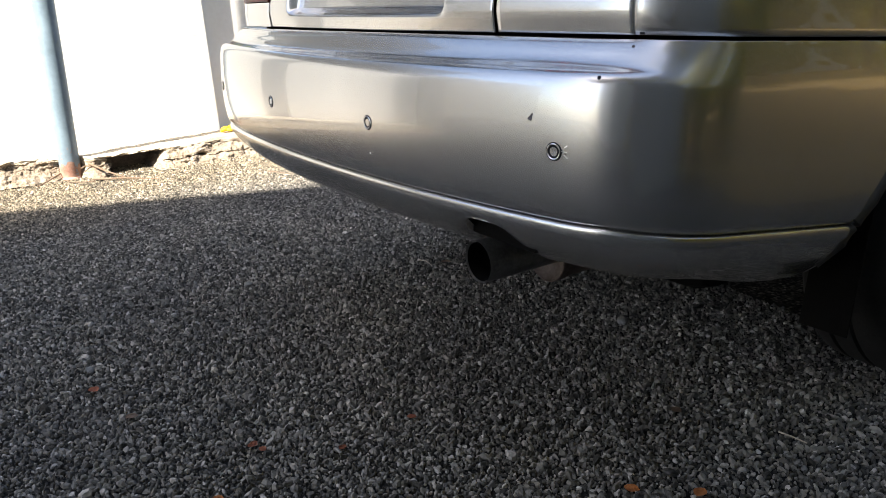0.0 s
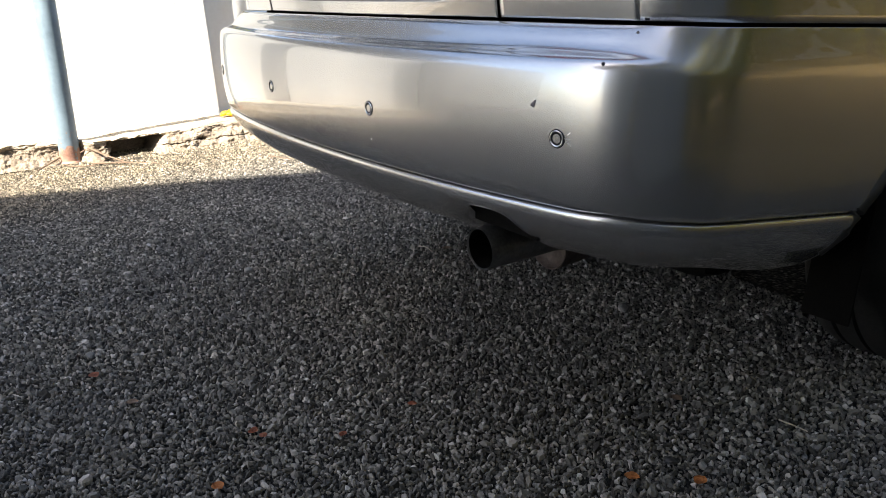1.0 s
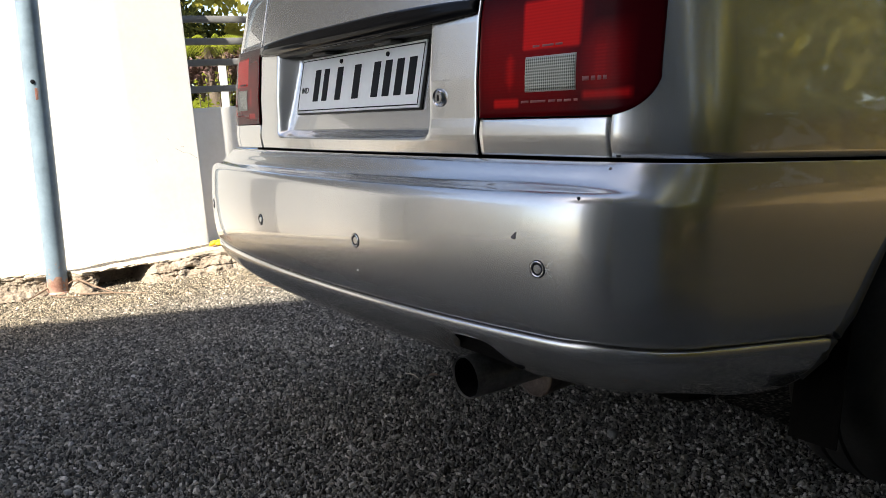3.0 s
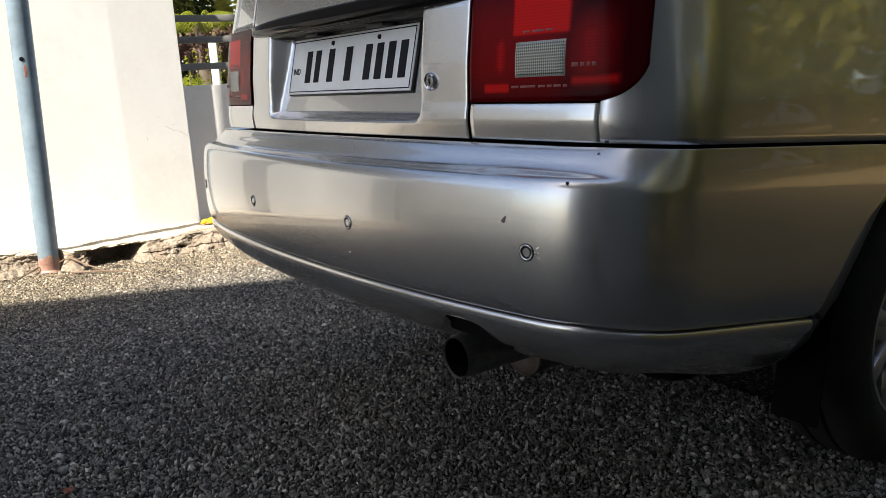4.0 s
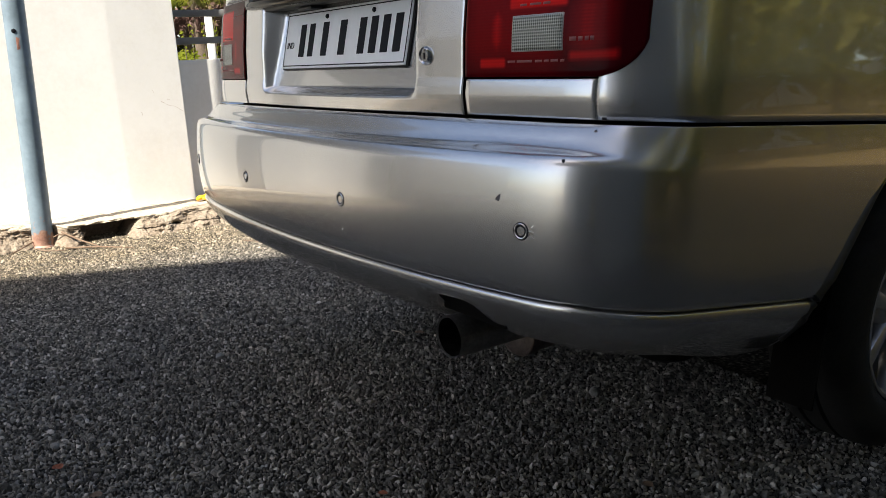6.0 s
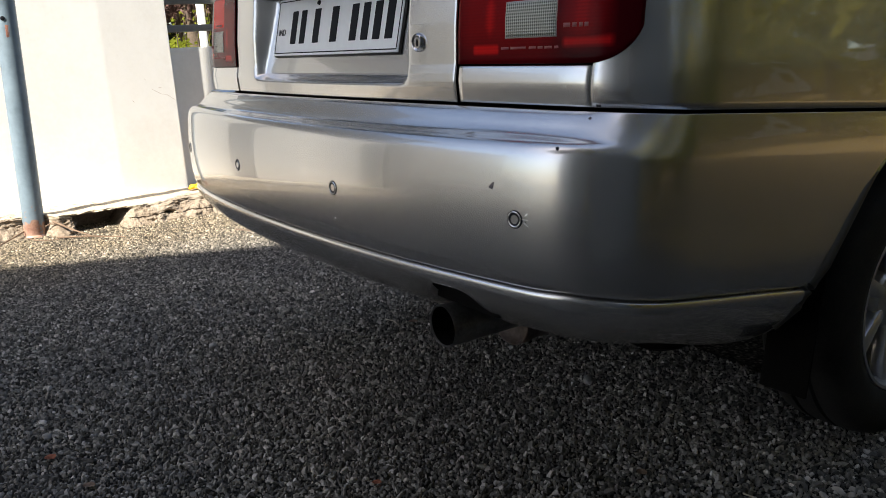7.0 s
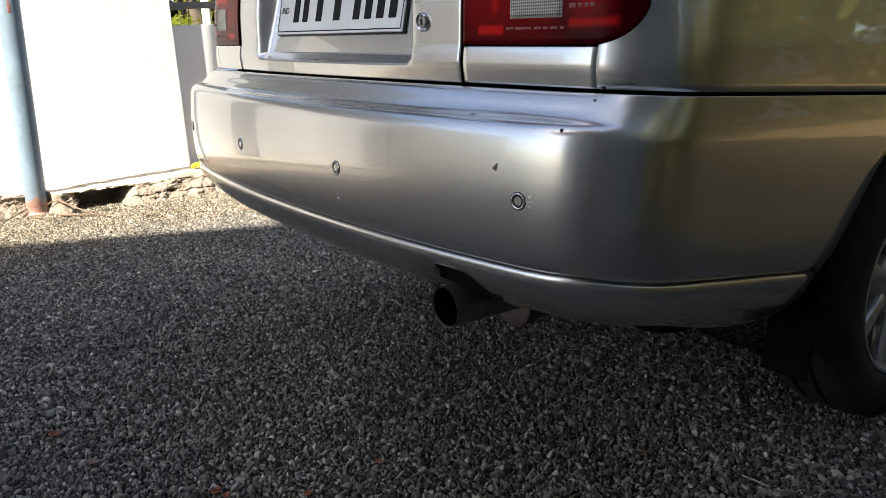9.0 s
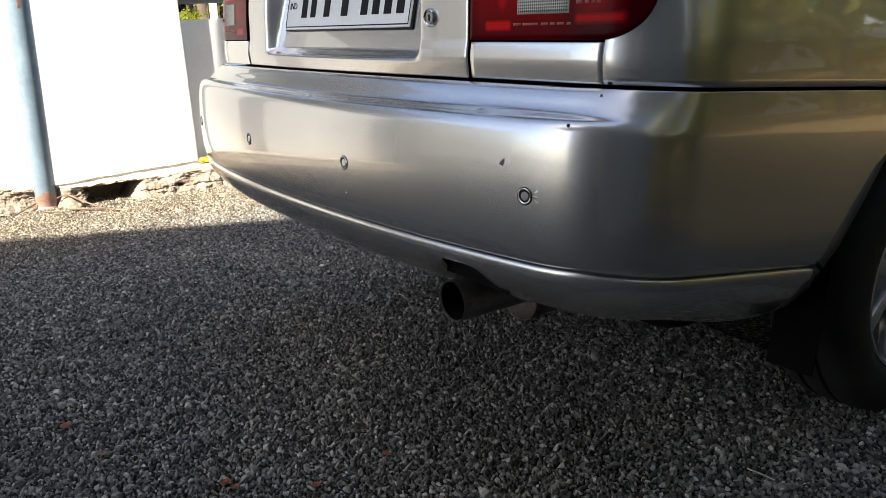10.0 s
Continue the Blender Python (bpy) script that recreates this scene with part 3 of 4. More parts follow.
for s, side in ((1, "right"), (-1, "left")):
    grid_part("lamp_fillet", s, 0.4385, A_SEAM - 0.0012, 0.7435, 0.7965, PAINT, car, 0.0, (30, 16))
    quarter_top = lambda a: 1.11 - 0.12 * smooth01((a - 1.2) / 0.6)
    f_end = body_plan(0.8).reach(1.30)

    def low_edge(a):
        y = a - body_plan(0.8).a2 + body_plan(0.8).cy
        if a < A_LAMP + 0.003:
            return 0.7435
        return 0.7435 if y < WHEEL[0] else max(sill_z(y), 0.25)
    quarter = grid_part("quarter_panel", s, A_SEAM + 0.0012, f_end, low_edge, quarter_top, PAINT, car, 0.0, (130, 40))
    grid_part("paint_chip", s, 0.690, 0.6955, 0.7442, 0.7466, INK, quarter, 0.0006, (4, 3), "black speck at the panel's lower edge")
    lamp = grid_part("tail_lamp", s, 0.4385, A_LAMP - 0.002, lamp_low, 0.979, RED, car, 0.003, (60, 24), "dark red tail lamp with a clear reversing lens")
    grid_part("lamp_surround", s, 0.4385, A_LAMP - 0.002, 0.9815, 1.12, PAINT, car, 0.0, (40, 12), "silver panel above the tail lamp")
    grid_part("lens_rim", s, 0.5354, 0.6276, 0.8345, 0.8835, CLEAR_RIM, lamp, 0.0034, (10, 8), "pale moulded rim")
    rev = grid_part("reversing_lens", s, 0.537, 0.626, 0.836, 0.882, CLEAR, lamp, 0.0040, (10, 8), "clear ribbed reversing lens")
    for a0, w in ((0.528, 0.014), (0.546, 0.028), (0.580, 0.012), (0.596, 0.008), (0.608, 0.012), (0.625, 0.006)):
        grid_part("lens_mark", s, a0, a0 + w, 0.8195, 0.8222, MARK, lamp, 0.0034, (3, 2), "row of small moulded marks")
    for a0, w, z0 in ((0.639, 0.010, 0.846), (0.653, 0.006, 0.846), (0.663, 0.005, 0.846), (0.671, 0.005, 0.846)):
        grid_part("lens_mark", s, a0, a0 + w, z0, z0 + 0.005, MARK, lamp, 0.0034, (3, 2))
    for a0, w in ((0.548, 0.012), (0.566, 0.020), (0.590, 0.012)):
        grid_part("lens_mark", s, a0, a0 + w, 0.8965, 0.8990, MARK, lamp, 0.0034, (3, 2))

# doors and front wing
def flank(s, y0, y1, name, label):
    b = body_plan(0.8)
    a0, a1 = b.reach(y0), b.reach(y1)
    low = lambda a: sill_z(a - b.a2 + b.cy)
    d = grid_part(name, s, a0, a1, low, 0.985, PAINT, car, 0.0, (60, 24), label)
    return d


for s in (1, -1):
    flank(s, 1.305, 2.12, "rear_door", "silver rear door")
    flank(s, 2.125, 3.0, "front_door", "silver front door")
    flank(s, 3.005, 3.72, "front_wing", "silver front wing")


def cabin(u, v):
    """Deck, rear window, roof, windscreen and bonnet, from tail to nose."""
    y = 0.085 + v * 3.775
    z = lerp_table([(0.085, 1.14), (0.12, 1.143), (0.55, 1.15), (1.05, 1.36), (1.5, 1.40), (2.1, 1.38), (2.95, 1.03), (3.3, 0.98), (3.72, 0.86), (3.86, 0.60)], y)
    w = lerp_table([(0.085, 0.60), (0.14, 0.70), (0.55, 0.71), (1.05, 0.58), (2.1, 0.58), (2.95, 0.70), (3.72, 0.70), (3.86, 0.62)], y)
    return u * w, y, z - 0.035 * u * u


panel("roof_and_decks", cabin, span(-1, 1, 21), span(0, 1, 60), PAINT, car, "silver roof, boot deck and bonnet", flip=False)
for s in (1, -1):
    def side_glass(u, v, s=s):
        y = 0.72 + u * 2.15
        x, yy, top = cabin(1.0, (y - 0.085) / 3.775)
        return s * (0.752 + (x + 0.004 - 0.752) * v), y, 0.975 + (top - 0.985) * v
    panel("side_window", side_glass, span(0, 1, 40), span(0, 1, 6), GLASS, car, "dark side windows", flip=s < 0, depth=0.004)
for name, v0, v1, label in (("rear_window", 0.60, 1.02, "dark rear window"), ("windscreen", 2.14, 2.9, "dark windscreen")):
    f = lambda u, v, v0=v0, v1=v1: tuple(Vector(cabin(u * 0.92, (v0 + v * (v1 - v0) - 0.085) / 3.775)) + Vector((0, 0, 0.006)))
    panel(name, f, span(-1, 1, 15), span(0, 1, 12), GLASS, car, label, depth=0.004)


def nose(u, v):
    p = Plan(0.0, 0.12, 0.775 - 0.06 * (2 * v - 1) ** 2, 0.2)
    x, y = p.at(u * 1.0)
    return x, 3.95 - y - 0.05 * v, 0.25 + 0.6 * v


panel("front_bumper", nose, span(-1, 1, 60), span(0, 1, 16), PAINT, car, "silver front bumper and grille panel", flip=True)
part("underbody", box_bm(-0.70, 0.70, 0.16, 3.75, 0.33, 0.60, 0.05), UNDER, car, "dark underbody with the shade in its colour")
# unseen low parts, added to keep light out from under the car
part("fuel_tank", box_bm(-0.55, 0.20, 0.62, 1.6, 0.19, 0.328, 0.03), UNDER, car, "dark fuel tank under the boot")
part("spare_wheel_well", box_bm(-0.52, 0.25, 0.34, 0.61, 0.27, 0.328, 0.03), UNDER, car, "dark spare wheel well, set low to block light")
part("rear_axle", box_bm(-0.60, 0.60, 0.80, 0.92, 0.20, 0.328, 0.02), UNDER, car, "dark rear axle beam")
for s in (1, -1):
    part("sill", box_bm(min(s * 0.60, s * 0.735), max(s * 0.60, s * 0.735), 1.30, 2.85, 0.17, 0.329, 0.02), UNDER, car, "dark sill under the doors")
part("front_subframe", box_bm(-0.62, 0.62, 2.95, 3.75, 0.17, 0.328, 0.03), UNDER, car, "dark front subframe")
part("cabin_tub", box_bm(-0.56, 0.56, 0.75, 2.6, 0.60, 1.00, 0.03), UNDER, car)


# wheels
def make_wheel():
    w = new("wheel")
    tyre = [(0.182, 0.070), (0.190, 0.080), (0.215, 0.087), (0.245, 0.086), (0.268, 0.078), (0.279, 0.066), (0.2845, 0.045), (0.285, 0.03), (0.278, 0.028), (0.278, 0.022),
            (0.285, 0.02), (0.285, -0.02), (0.278, -0.022), (0.278, -0.028), (0.285, -0.03), (0.2845, -0.045), (0.279, -0.066), (0.268, -0.078), (0.22, -0.087), (0.182, -0.070)]
    part("tyre", lathe_bm(tyre, 72, closed=True), RUBBER, w, "black tyre")
    rim = part("rim", lathe_bm([(0.186, 0.074), (0.184, 0.078), (0.178, 0.078), (0.172, 0.066), (0.166, 0.050), (0.160, -0.05), (0.178, -0.074), (0.186, -0.074), (0.182, 0.0)], 72, closed=True), ALLOY, w, "silver alloy rim")
    part("hub", lathe_bm([(0.0001, 0.058), (0.028, 0.057), (0.032, 0.05), (0.060, 0.044), (0.066, 0.036), (0.066, 0.01), (0.0001, 0.01)], 32), ALLOY, rim)
    for i in range(7):
        bm = box_bm(-0.016, 0.016, 0.045, 0.172, 0.018, 0.048, 0.008, 2)
        for vert in bm.verts:
            k = (vert.co.y - 0.045) / 0.127
            vert.co.x *= 0.8 + 0.55 * k
            vert.co.z += 0.014 * k
        bmesh.ops.transform(bm, matrix=Matrix.Rotation(2 * math.pi * (i + 0.3) / 7, 4, "Z"), verts=bm.verts)
        part("spoke", bm, ALLOY, rim)
    part("brake_drum", lathe_bm([(0.0001, 0.0), (0.11, 0.0), (0.115, -0.01), (0.115, -0.06), (0.0001, -0.06)], 32), UNDER, w)
    return w


first = make_wheel()
first.parent = car
first.matrix_basis = pose(0.668, WHEEL[0], WHEEL[1], 90, 0, 90)
for x, y, turn in ((-0.668, WHEEL[0], -90), (0.668, WHEEL[0] + 2.365, 90), (-0.668, WHEEL[0] + 2.365, -90)):
    copy_thing(first, pose(x, y, WHEEL[1], 90, 0, turn))

# mud flaps, arch liners, exhaust
for s in (1, -1):
    bm = box_bm(min(s * 0.68, s * 0.768), max(s * 0.68, s * 0.768), -0.003, 0.003, 0.02, 0.34, 0.002)
    for vert in bm.verts:
        vert.co.y += 0.40 + 0.02 * vert.co.z + 0.38 * max(0, vert.co.z - 0.20)
    bmesh.ops.transform(bm, matrix=Matrix.Translation((0, 0.05, 0.19)), verts=bm.verts)
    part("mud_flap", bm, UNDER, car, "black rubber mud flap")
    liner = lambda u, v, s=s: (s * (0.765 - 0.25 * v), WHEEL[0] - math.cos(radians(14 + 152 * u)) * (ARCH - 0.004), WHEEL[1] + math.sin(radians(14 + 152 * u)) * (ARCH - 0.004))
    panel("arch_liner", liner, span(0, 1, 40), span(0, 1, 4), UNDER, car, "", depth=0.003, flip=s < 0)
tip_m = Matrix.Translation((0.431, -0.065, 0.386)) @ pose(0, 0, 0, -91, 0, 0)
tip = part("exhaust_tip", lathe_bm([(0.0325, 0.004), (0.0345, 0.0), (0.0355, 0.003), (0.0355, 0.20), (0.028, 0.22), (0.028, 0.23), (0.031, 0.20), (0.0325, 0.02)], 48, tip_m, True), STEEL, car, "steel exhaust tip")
# the pipe's inner shade, as a black sleeve
part("bore", lathe_bm([(0.0322, 0.003), (0.0322, 0.19), (0.0001, 0.19)], 40, tip_m), UNDER, tip, "bore coloured black for its inner shade")
# black plate standing for the shade seen through the notch
part("notch_shade", box_bm(0.385, 0.560, -0.052, 0.02, 0.428, 0.490, 0.004), UNDER, car, "black plate for the shade behind the exhaust notch")
# added tray: keeps the bumper's silver inside from lighting the ground
part("light_stop_tray", box_bm(-0.66, 0.66, 0.0, 0.40, 0.428, 0.444, 0.004), UNDER, car, "black tray added unseen to stop light bouncing under the boot")
# black box added behind the bumper, for the shade in there
part("bumper_shade_box", box_bm(-0.62, 0.62, 0.005, 0.04, 0.425, 0.62, 0.01), UNDER, car)
part("exhaust_pipe", tube_bm([(0.431, 0.12, 0.388), (0.431, 0.18, 0.388), (0.42, 0.30, 0.36), (0.41, 0.5, 0.36)], [0.022] * 4, 16), RUST, car, "rusty exhaust pipe")
part("silencer", lathe_bm([(0.0001, 0.016), (0.030, 0.015), (0.040, 0.011), (0.0455, 0.003), (0.0475, 0.0), (0.050, 0.001), (0.050, 0.02), (0.048, 0.022), (0.048, 0.40), (0.04, 0.41), (0.0001, 0.41)], 40,
                         Matrix.Translation((0.405, 0.10, 0.352)) @ pose(0, 0, 0, -90, 0, 0)), RUST, car, "rusty exhaust silencer")


# parking sensors, set flush in the bumper face
def bumper_at(x, z):
    f = bumper_point(BUMPER)
    v = min(span(0.17, 1, 300), key=lambda q: abs(spline(BUMPER, q)[1] - z))
    u = min(span(-1, 1, 2001), key=lambda q: abs(f(q, v)[0] - x))
    p = Vector(f(u, v))
    du = Vector(f(u + 0.01, v)) - p
    dv = Vector(f(u, v + 0.02)) - p
    n = dv.cross(du).normalized()
    if n.y > 0 and abs(n.y) > 0.2:
        n = -n
    return p, n


def sensor(x, z):
    p, n = bumper_at(x, z)
    m = Matrix.Translation(p) @ n.to_track_quat("Z", "Y").to_matrix().to_4x4()
    ring = part("parking_sensor", lathe_bm([(0.0087, -0.003), (0.0089, 0.0012), (0.0101, 0.0017), (0.0113, 0.0010), (0.0115, -0.003)], 32, m), PAINT, bumper, "silver parking sensor ring")
    part("sensor_groove", lathe_bm([(0.0060, 0.0002), (0.0092, 0.0002)], 32, m), INK, ring)
    # black ring standing for the dark gap round the sensor
    part("sensor_gap", lathe_bm([(0.0114, -0.001), (0.0116, 0.0007), (0.0127, 0.0005), (0.0129, -0.001)], 32, m), INK, ring, "black ring for the dark gap round the sensor")
    part("sensor_face", lathe_bm([(0.0001, 0.0008), (0.0062, 0.0008), (0.0065, 0.0)], 32, m), PAINT, ring)


for x in (-0.638, -0.212, 0.212, 0.638):
    sensor(x, 0.598)


def chip(x, z, size, seed, mat, outline=()):
    """A flake of missing paint."""
    p, n = bumper_at(x, z)
    r = random.Random(seed)
    m = Matrix.Translation(p + n * 0.0004) @ n.to_track_quat("Z", "Y").to_matrix().to_4x4()
    bm = bmesh.new()
    outline = outline or [(math.cos(k * math.pi / 6) * r.uniform(0.55, 1.1), math.sin(k * math.pi / 6) * r.uniform(0.6, 1.3)) for k in range(12)]
    vs = [bm.verts.new(m @ Vector((u * size, w * size, 0))) for u, w in outline]
    bm.faces.new(vs)
    part("paint_chip", bm, mat, bumper, "grey patch where paint has flaked", smooth=False)


chip(0.597, 0.640, 0.0054, 4, PRIMER, ((-1.0, -0.55), (-0.35, -0.75), (0.2, -1.0), (0.55, -0.5), (0.6, 0.2), (0.85, 0.95), (0.3, 0.9), (-0.1, 0.45), (-0.55, 0.1)))
chip(0.69, 0.694, 0.0026, 5, INK)
chip(0.695, 0.735, 0.0024, 6, PRIMER)
chip(0.212, 0.545, 0.0014, 7, WALL)
chip(0.654, 0.600, 0.0042, 8, PALE, ((-1.0, -0.1), (1.0, -0.25), (1.05, -0.1), (-1.0, 0.12)))
chip(0.656, 0.594, 0.0038, 9, PALE, ((-0.8, 0.3), (0.75, -0.9), (0.85, -0.8), (-0.75, 0.5)))
chip(0.656, 0.605, 0.0030, 10, PALE, ((-0.8, -0.4), (0.7, 0.8), (0.6, 0.95), (-0.9, -0.2)))
for s in (1, -1):
    ends = [bumper_point(BUMPER)(s, v) for v in (0.52, 0.60, 0.70, 0.80, 0.90, 1.0)] + [bumper_point(LIP)(s, v) for v in (0.3, 0.5, 0.7)]
    part("arch_strip", tube_bm([(x - s * 0.006, y - 0.004, z) for x, y, z in ends], [0.004, 0.010, 0.012, 0.013, 0.013, 0.013, 0.012, 0.011, 0.009], 12), BLACK, car, "black rubber edging on the wheel arch")



# ---- the ground ----
xs = np.concatenate([[-400, -60, -20, -8], np.linspace(-5, 4, 46), [8, 20, 60, 400]])
ys = np.concatenate([[-400, -60, -20, -8], np.linspace(-4, 6, 51), [10, 20, 60, 400]])
gv = [(x, y, -0.004 + 0.003 * noise.noise((x * 1.3, y * 1.3, 0))) for x in xs for y in ys]
gf = [(i * len(ys) + j, (i + 1) * len(ys) + j, (i + 1) * len(ys) + j + 1, i * len(ys) + j + 1) for i in range(len(xs) - 1) for j in range(len(ys) - 1)]
ground = mesh_object("ground", gv, gf, GROUND)
tagged(ground, "dark tarred ground covered in fine gravel", "ground", kind="structure")


def gravel(region, pitch, size, seed, label, keep, waist=True):
    """Broken stones on a shaken grid: each a five-sided lump, widest at the waist, with a tilted top."""
    r = np.random.RandomState(seed)
    x0, x1, y0, y1 = region
    gx, gy = np.meshgrid(np.arange(x0, x1, pitch), np.arange(y0, y1, pitch))
    gx, gy = gx.ravel() + r.uniform(-0.55, 0.55, gx.size) * pitch, gy.ravel() + r.uniform(-0.55, 0.55, gy.size) * pitch
    ok = keep(gx, gy)
    gx, gy = gx[ok], gy[ok]
    n = gx.size
    s = size * np.exp(r.normal(0, 0.28, n))
    ang = 2 * np.pi * (np.arange(5)[None] + r.uniform(-0.3, 0.3, (n, 5))) / 5 + r.uniform(0, 6.28, (n, 1))
    rad = s[:, None] * r.uniform(0.75, 1.2, (n, 5))
    sx, sy = r.uniform(0.95, 1.6, n)[:, None], r.uniform(0.6, 0.95, n)[:, None]
    lx, ly = np.cos(ang) * rad * sx, np.sin(ang) * rad * sy
    h = s * r.uniform(0.55, 1.25, n)
    tx, ty = r.normal(0, 0.28, n)[:, None], r.normal(0, 0.28, n)[:, None]
    foot, top = r.uniform(0.6, 0.85, (n, 1)), r.uniform(0.42, 0.74, (n, 1))
    lean = (lx * tx + ly * ty)
    rows = 3 if waist else 2
    z = np.concatenate([-0.4 * s[:, None] + 0 * lx, (h * r.uniform(0.2, 0.5, n))[:, None] + lean, h[:, None] + lean * 0.9], 1)
    x, y = np.concatenate([lx * foot, lx, lx * top], 1), np.concatenate([ly * foot, ly, ly * top], 1)
    if not waist:
        x, y, z = np.delete(x, range(5), 1), np.delete(y, range(5), 1), np.delete(z - 0.25 * s[:, None], range(5), 1)
    t = r.uniform(0, 6.28, n)[:, None]
    q = np.stack([x * np.cos(t) - y * np.sin(t) + gx[:, None], x * np.sin(t) + y * np.cos(t) + gy[:, None], z], 2)
    tri = [f for k in range(0, 5 * rows - 5, 5) for i in range(5) for f in ((k + i, k + (i + 1) % 5, k + 5 + (i + 1) % 5), (k + i, k + 5 + (i + 1) % 5, k + 5 + i))] + [(5 * rows - 5, 5 * rows - 5 + i, 5 * rows - 4 + i) for i in (1, 2, 3)]
    faces = (np.array(tri)[None] + 5 * rows * np.arange(n)[:, None, None]).reshape(-1, 3)
    me = bpy.data.meshes.new("gravel")
    me.vertices.add(n * 5 * rows)
    me.vertices.foreach_set("co", q.reshape(-1).astype(np.float32))
    me.loops.add(len(faces) * 3)
    me.loops.foreach_set("vertex_index", faces.reshape(-1).astype(np.int32))
    me.polygons.add(len(faces))
    me.polygons.foreach_set("loop_start", (3 * np.arange(len(faces))).astype(np.int32))
    me.materials.append(STONES)
    me.update(calc_edges=True)
    me.shade_flat()
    return tagged(new("gravel", me), label, "gravel", kind="stuff")


def near_patch(x, y):
    return (y < 0.95 - 0.1 * x) & ((y > -0.20 - 0.0 * x) | (x < 0.75 + 1.2 * (y + 0.2)))


# the tarry bed that the loose stones lie in, blackened for the shade in their gaps
bed_x, bed_y = np.arange(-3.0, 1.17, 0.05), np.arange(-0.86, 1.31, 0.05)
bed_keep = lambda x, y: near_patch(x, y) if x > -1.3 else (-0.80 < y < 1.2)
bed_v = [(x, y, -0.0006) for x in bed_x for y in bed_y]
bed_f = [(i * len(bed_y) + j, (i + 1) * len(bed_y) + j, (i + 1) * len(bed_y) + j + 1, i * len(bed_y) + j + 1) for i in range(len(bed_x) - 1) for j in range(len(bed_y) - 1)
         if bed_keep(bed_x[i] + 0.025, bed_y[j] + 0.025)]
tagged(mesh_object("ground_bed", bed_v, bed_f, CREVICE_TAR), "black tar under the loose gravel, darkened for the shade between stones", "ground", kind="structure")
gravel((-1.3, 1.15, -0.86, 1.1), 0.0074, 0.0043, 1, "fine dark grey gravel lying on the tarred ground", near_patch)
gravel((-3.0, -1.3, -0.80, 1.3), 0.0072, 0.0043, 2, "fine grey gravel on the ground beside the wall", lambda x, y: y < 1.2 + 0.0 * x, waist=False)

# ---- wall, plinth, pole ----
def prism(name, plan, z0, z1, mat, label="", category="", kind="structure", parent=None, bevel=0.0):
    bm = bmesh.new()
    f = bm.faces.new([bm.verts.new((x, y, z0)) for x, y in plan])
    r = bmesh.ops.extrude_face_region(bm, geom=[f])
    bmesh.ops.translate(bm, verts=[v for v in r["geom"] if isinstance(v, bmesh.types.BMVert)], vec=(0, 0, z1 - z0))
    if bevel:
        bmesh.ops.bevel(bm, geom=bm.edges[:], offset=bevel, segments=2, affect="EDGES")
    return tagged(part(name, bm, mat, parent, smooth=False), label, category, kind=kind)


wall_1 = prism("wall_1", [(-3.17, -3.25), (-3.17, -0.4), (-3.151, 0.355), (-3.161, 0.715), (-3.36, 0.715), (-3.36, -3.25)], 0.065, 1.58, WALL, "sunlit white plastered boundary wall with a bent face", "wall", bevel=0.004)
for pts in (((0.585, 0.650), (0.63, 0.622), (0.66, 0.617), (0.703, 0.585)), ((0.470, 0.600), (0.476, 0.588), (0.473, 0.580)), ((0.545, 0.712), (0.553, 0.706), (0.552, 0.699)), ((0.62, 0.66), (0.628, 0.655), (0.636, 0.657))):
    part("crack", tube_bm([(-3.151 - 0.0278 * (y - 0.355), y, z) for y, z in pts], [0.0007] * len(pts), 5), CRACK, wall_1, "fine brown crack in the plaster")
prism("wall_2", [(-3.215, 0.72), (-3.215, 7.0), (-3.31, 7.0), (-3.31, 0.72)], -0.05, 0.866, WALL, "low white plastered wall under a railing", "wall", bevel=0.004)
prism("wall_pier", [(-3.07, -1.85), (-3.07, -1.25), (-3.168, -1.25), (-3.168, -1.85)], 0.09, 1.575, WALL, "flat white plastered pier standing proud of the wall", "wall", bevel=0.004)
prism("gate_post", [(-3.04, -3.65), (-3.04, -3.253), (-3.40, -3.253), (-3.40, -3.65)], -0.05, 1.70, GREY_WALL, "square grey plastered gate post at the wall's end", "post", kind="", bevel=0.006)
prism("wall_footing", [(-3.175, -3.25), (-3.175, 0.70), (-3.36, 0.70), (-3.36, -3.25)], -0.05, 0.064, PLINTH, "rough mortar footing under the white wall", "footing")


def wash_edge(y):
    """Where the lime wash ends on the ledge: at its lip, and closer to the wall towards the corner."""
    return 0.5 - 0.33 * smooth01((y - 0.22) / 0.5) + 0.006 * noise.noise((y * 30, 7.0, 0.0))


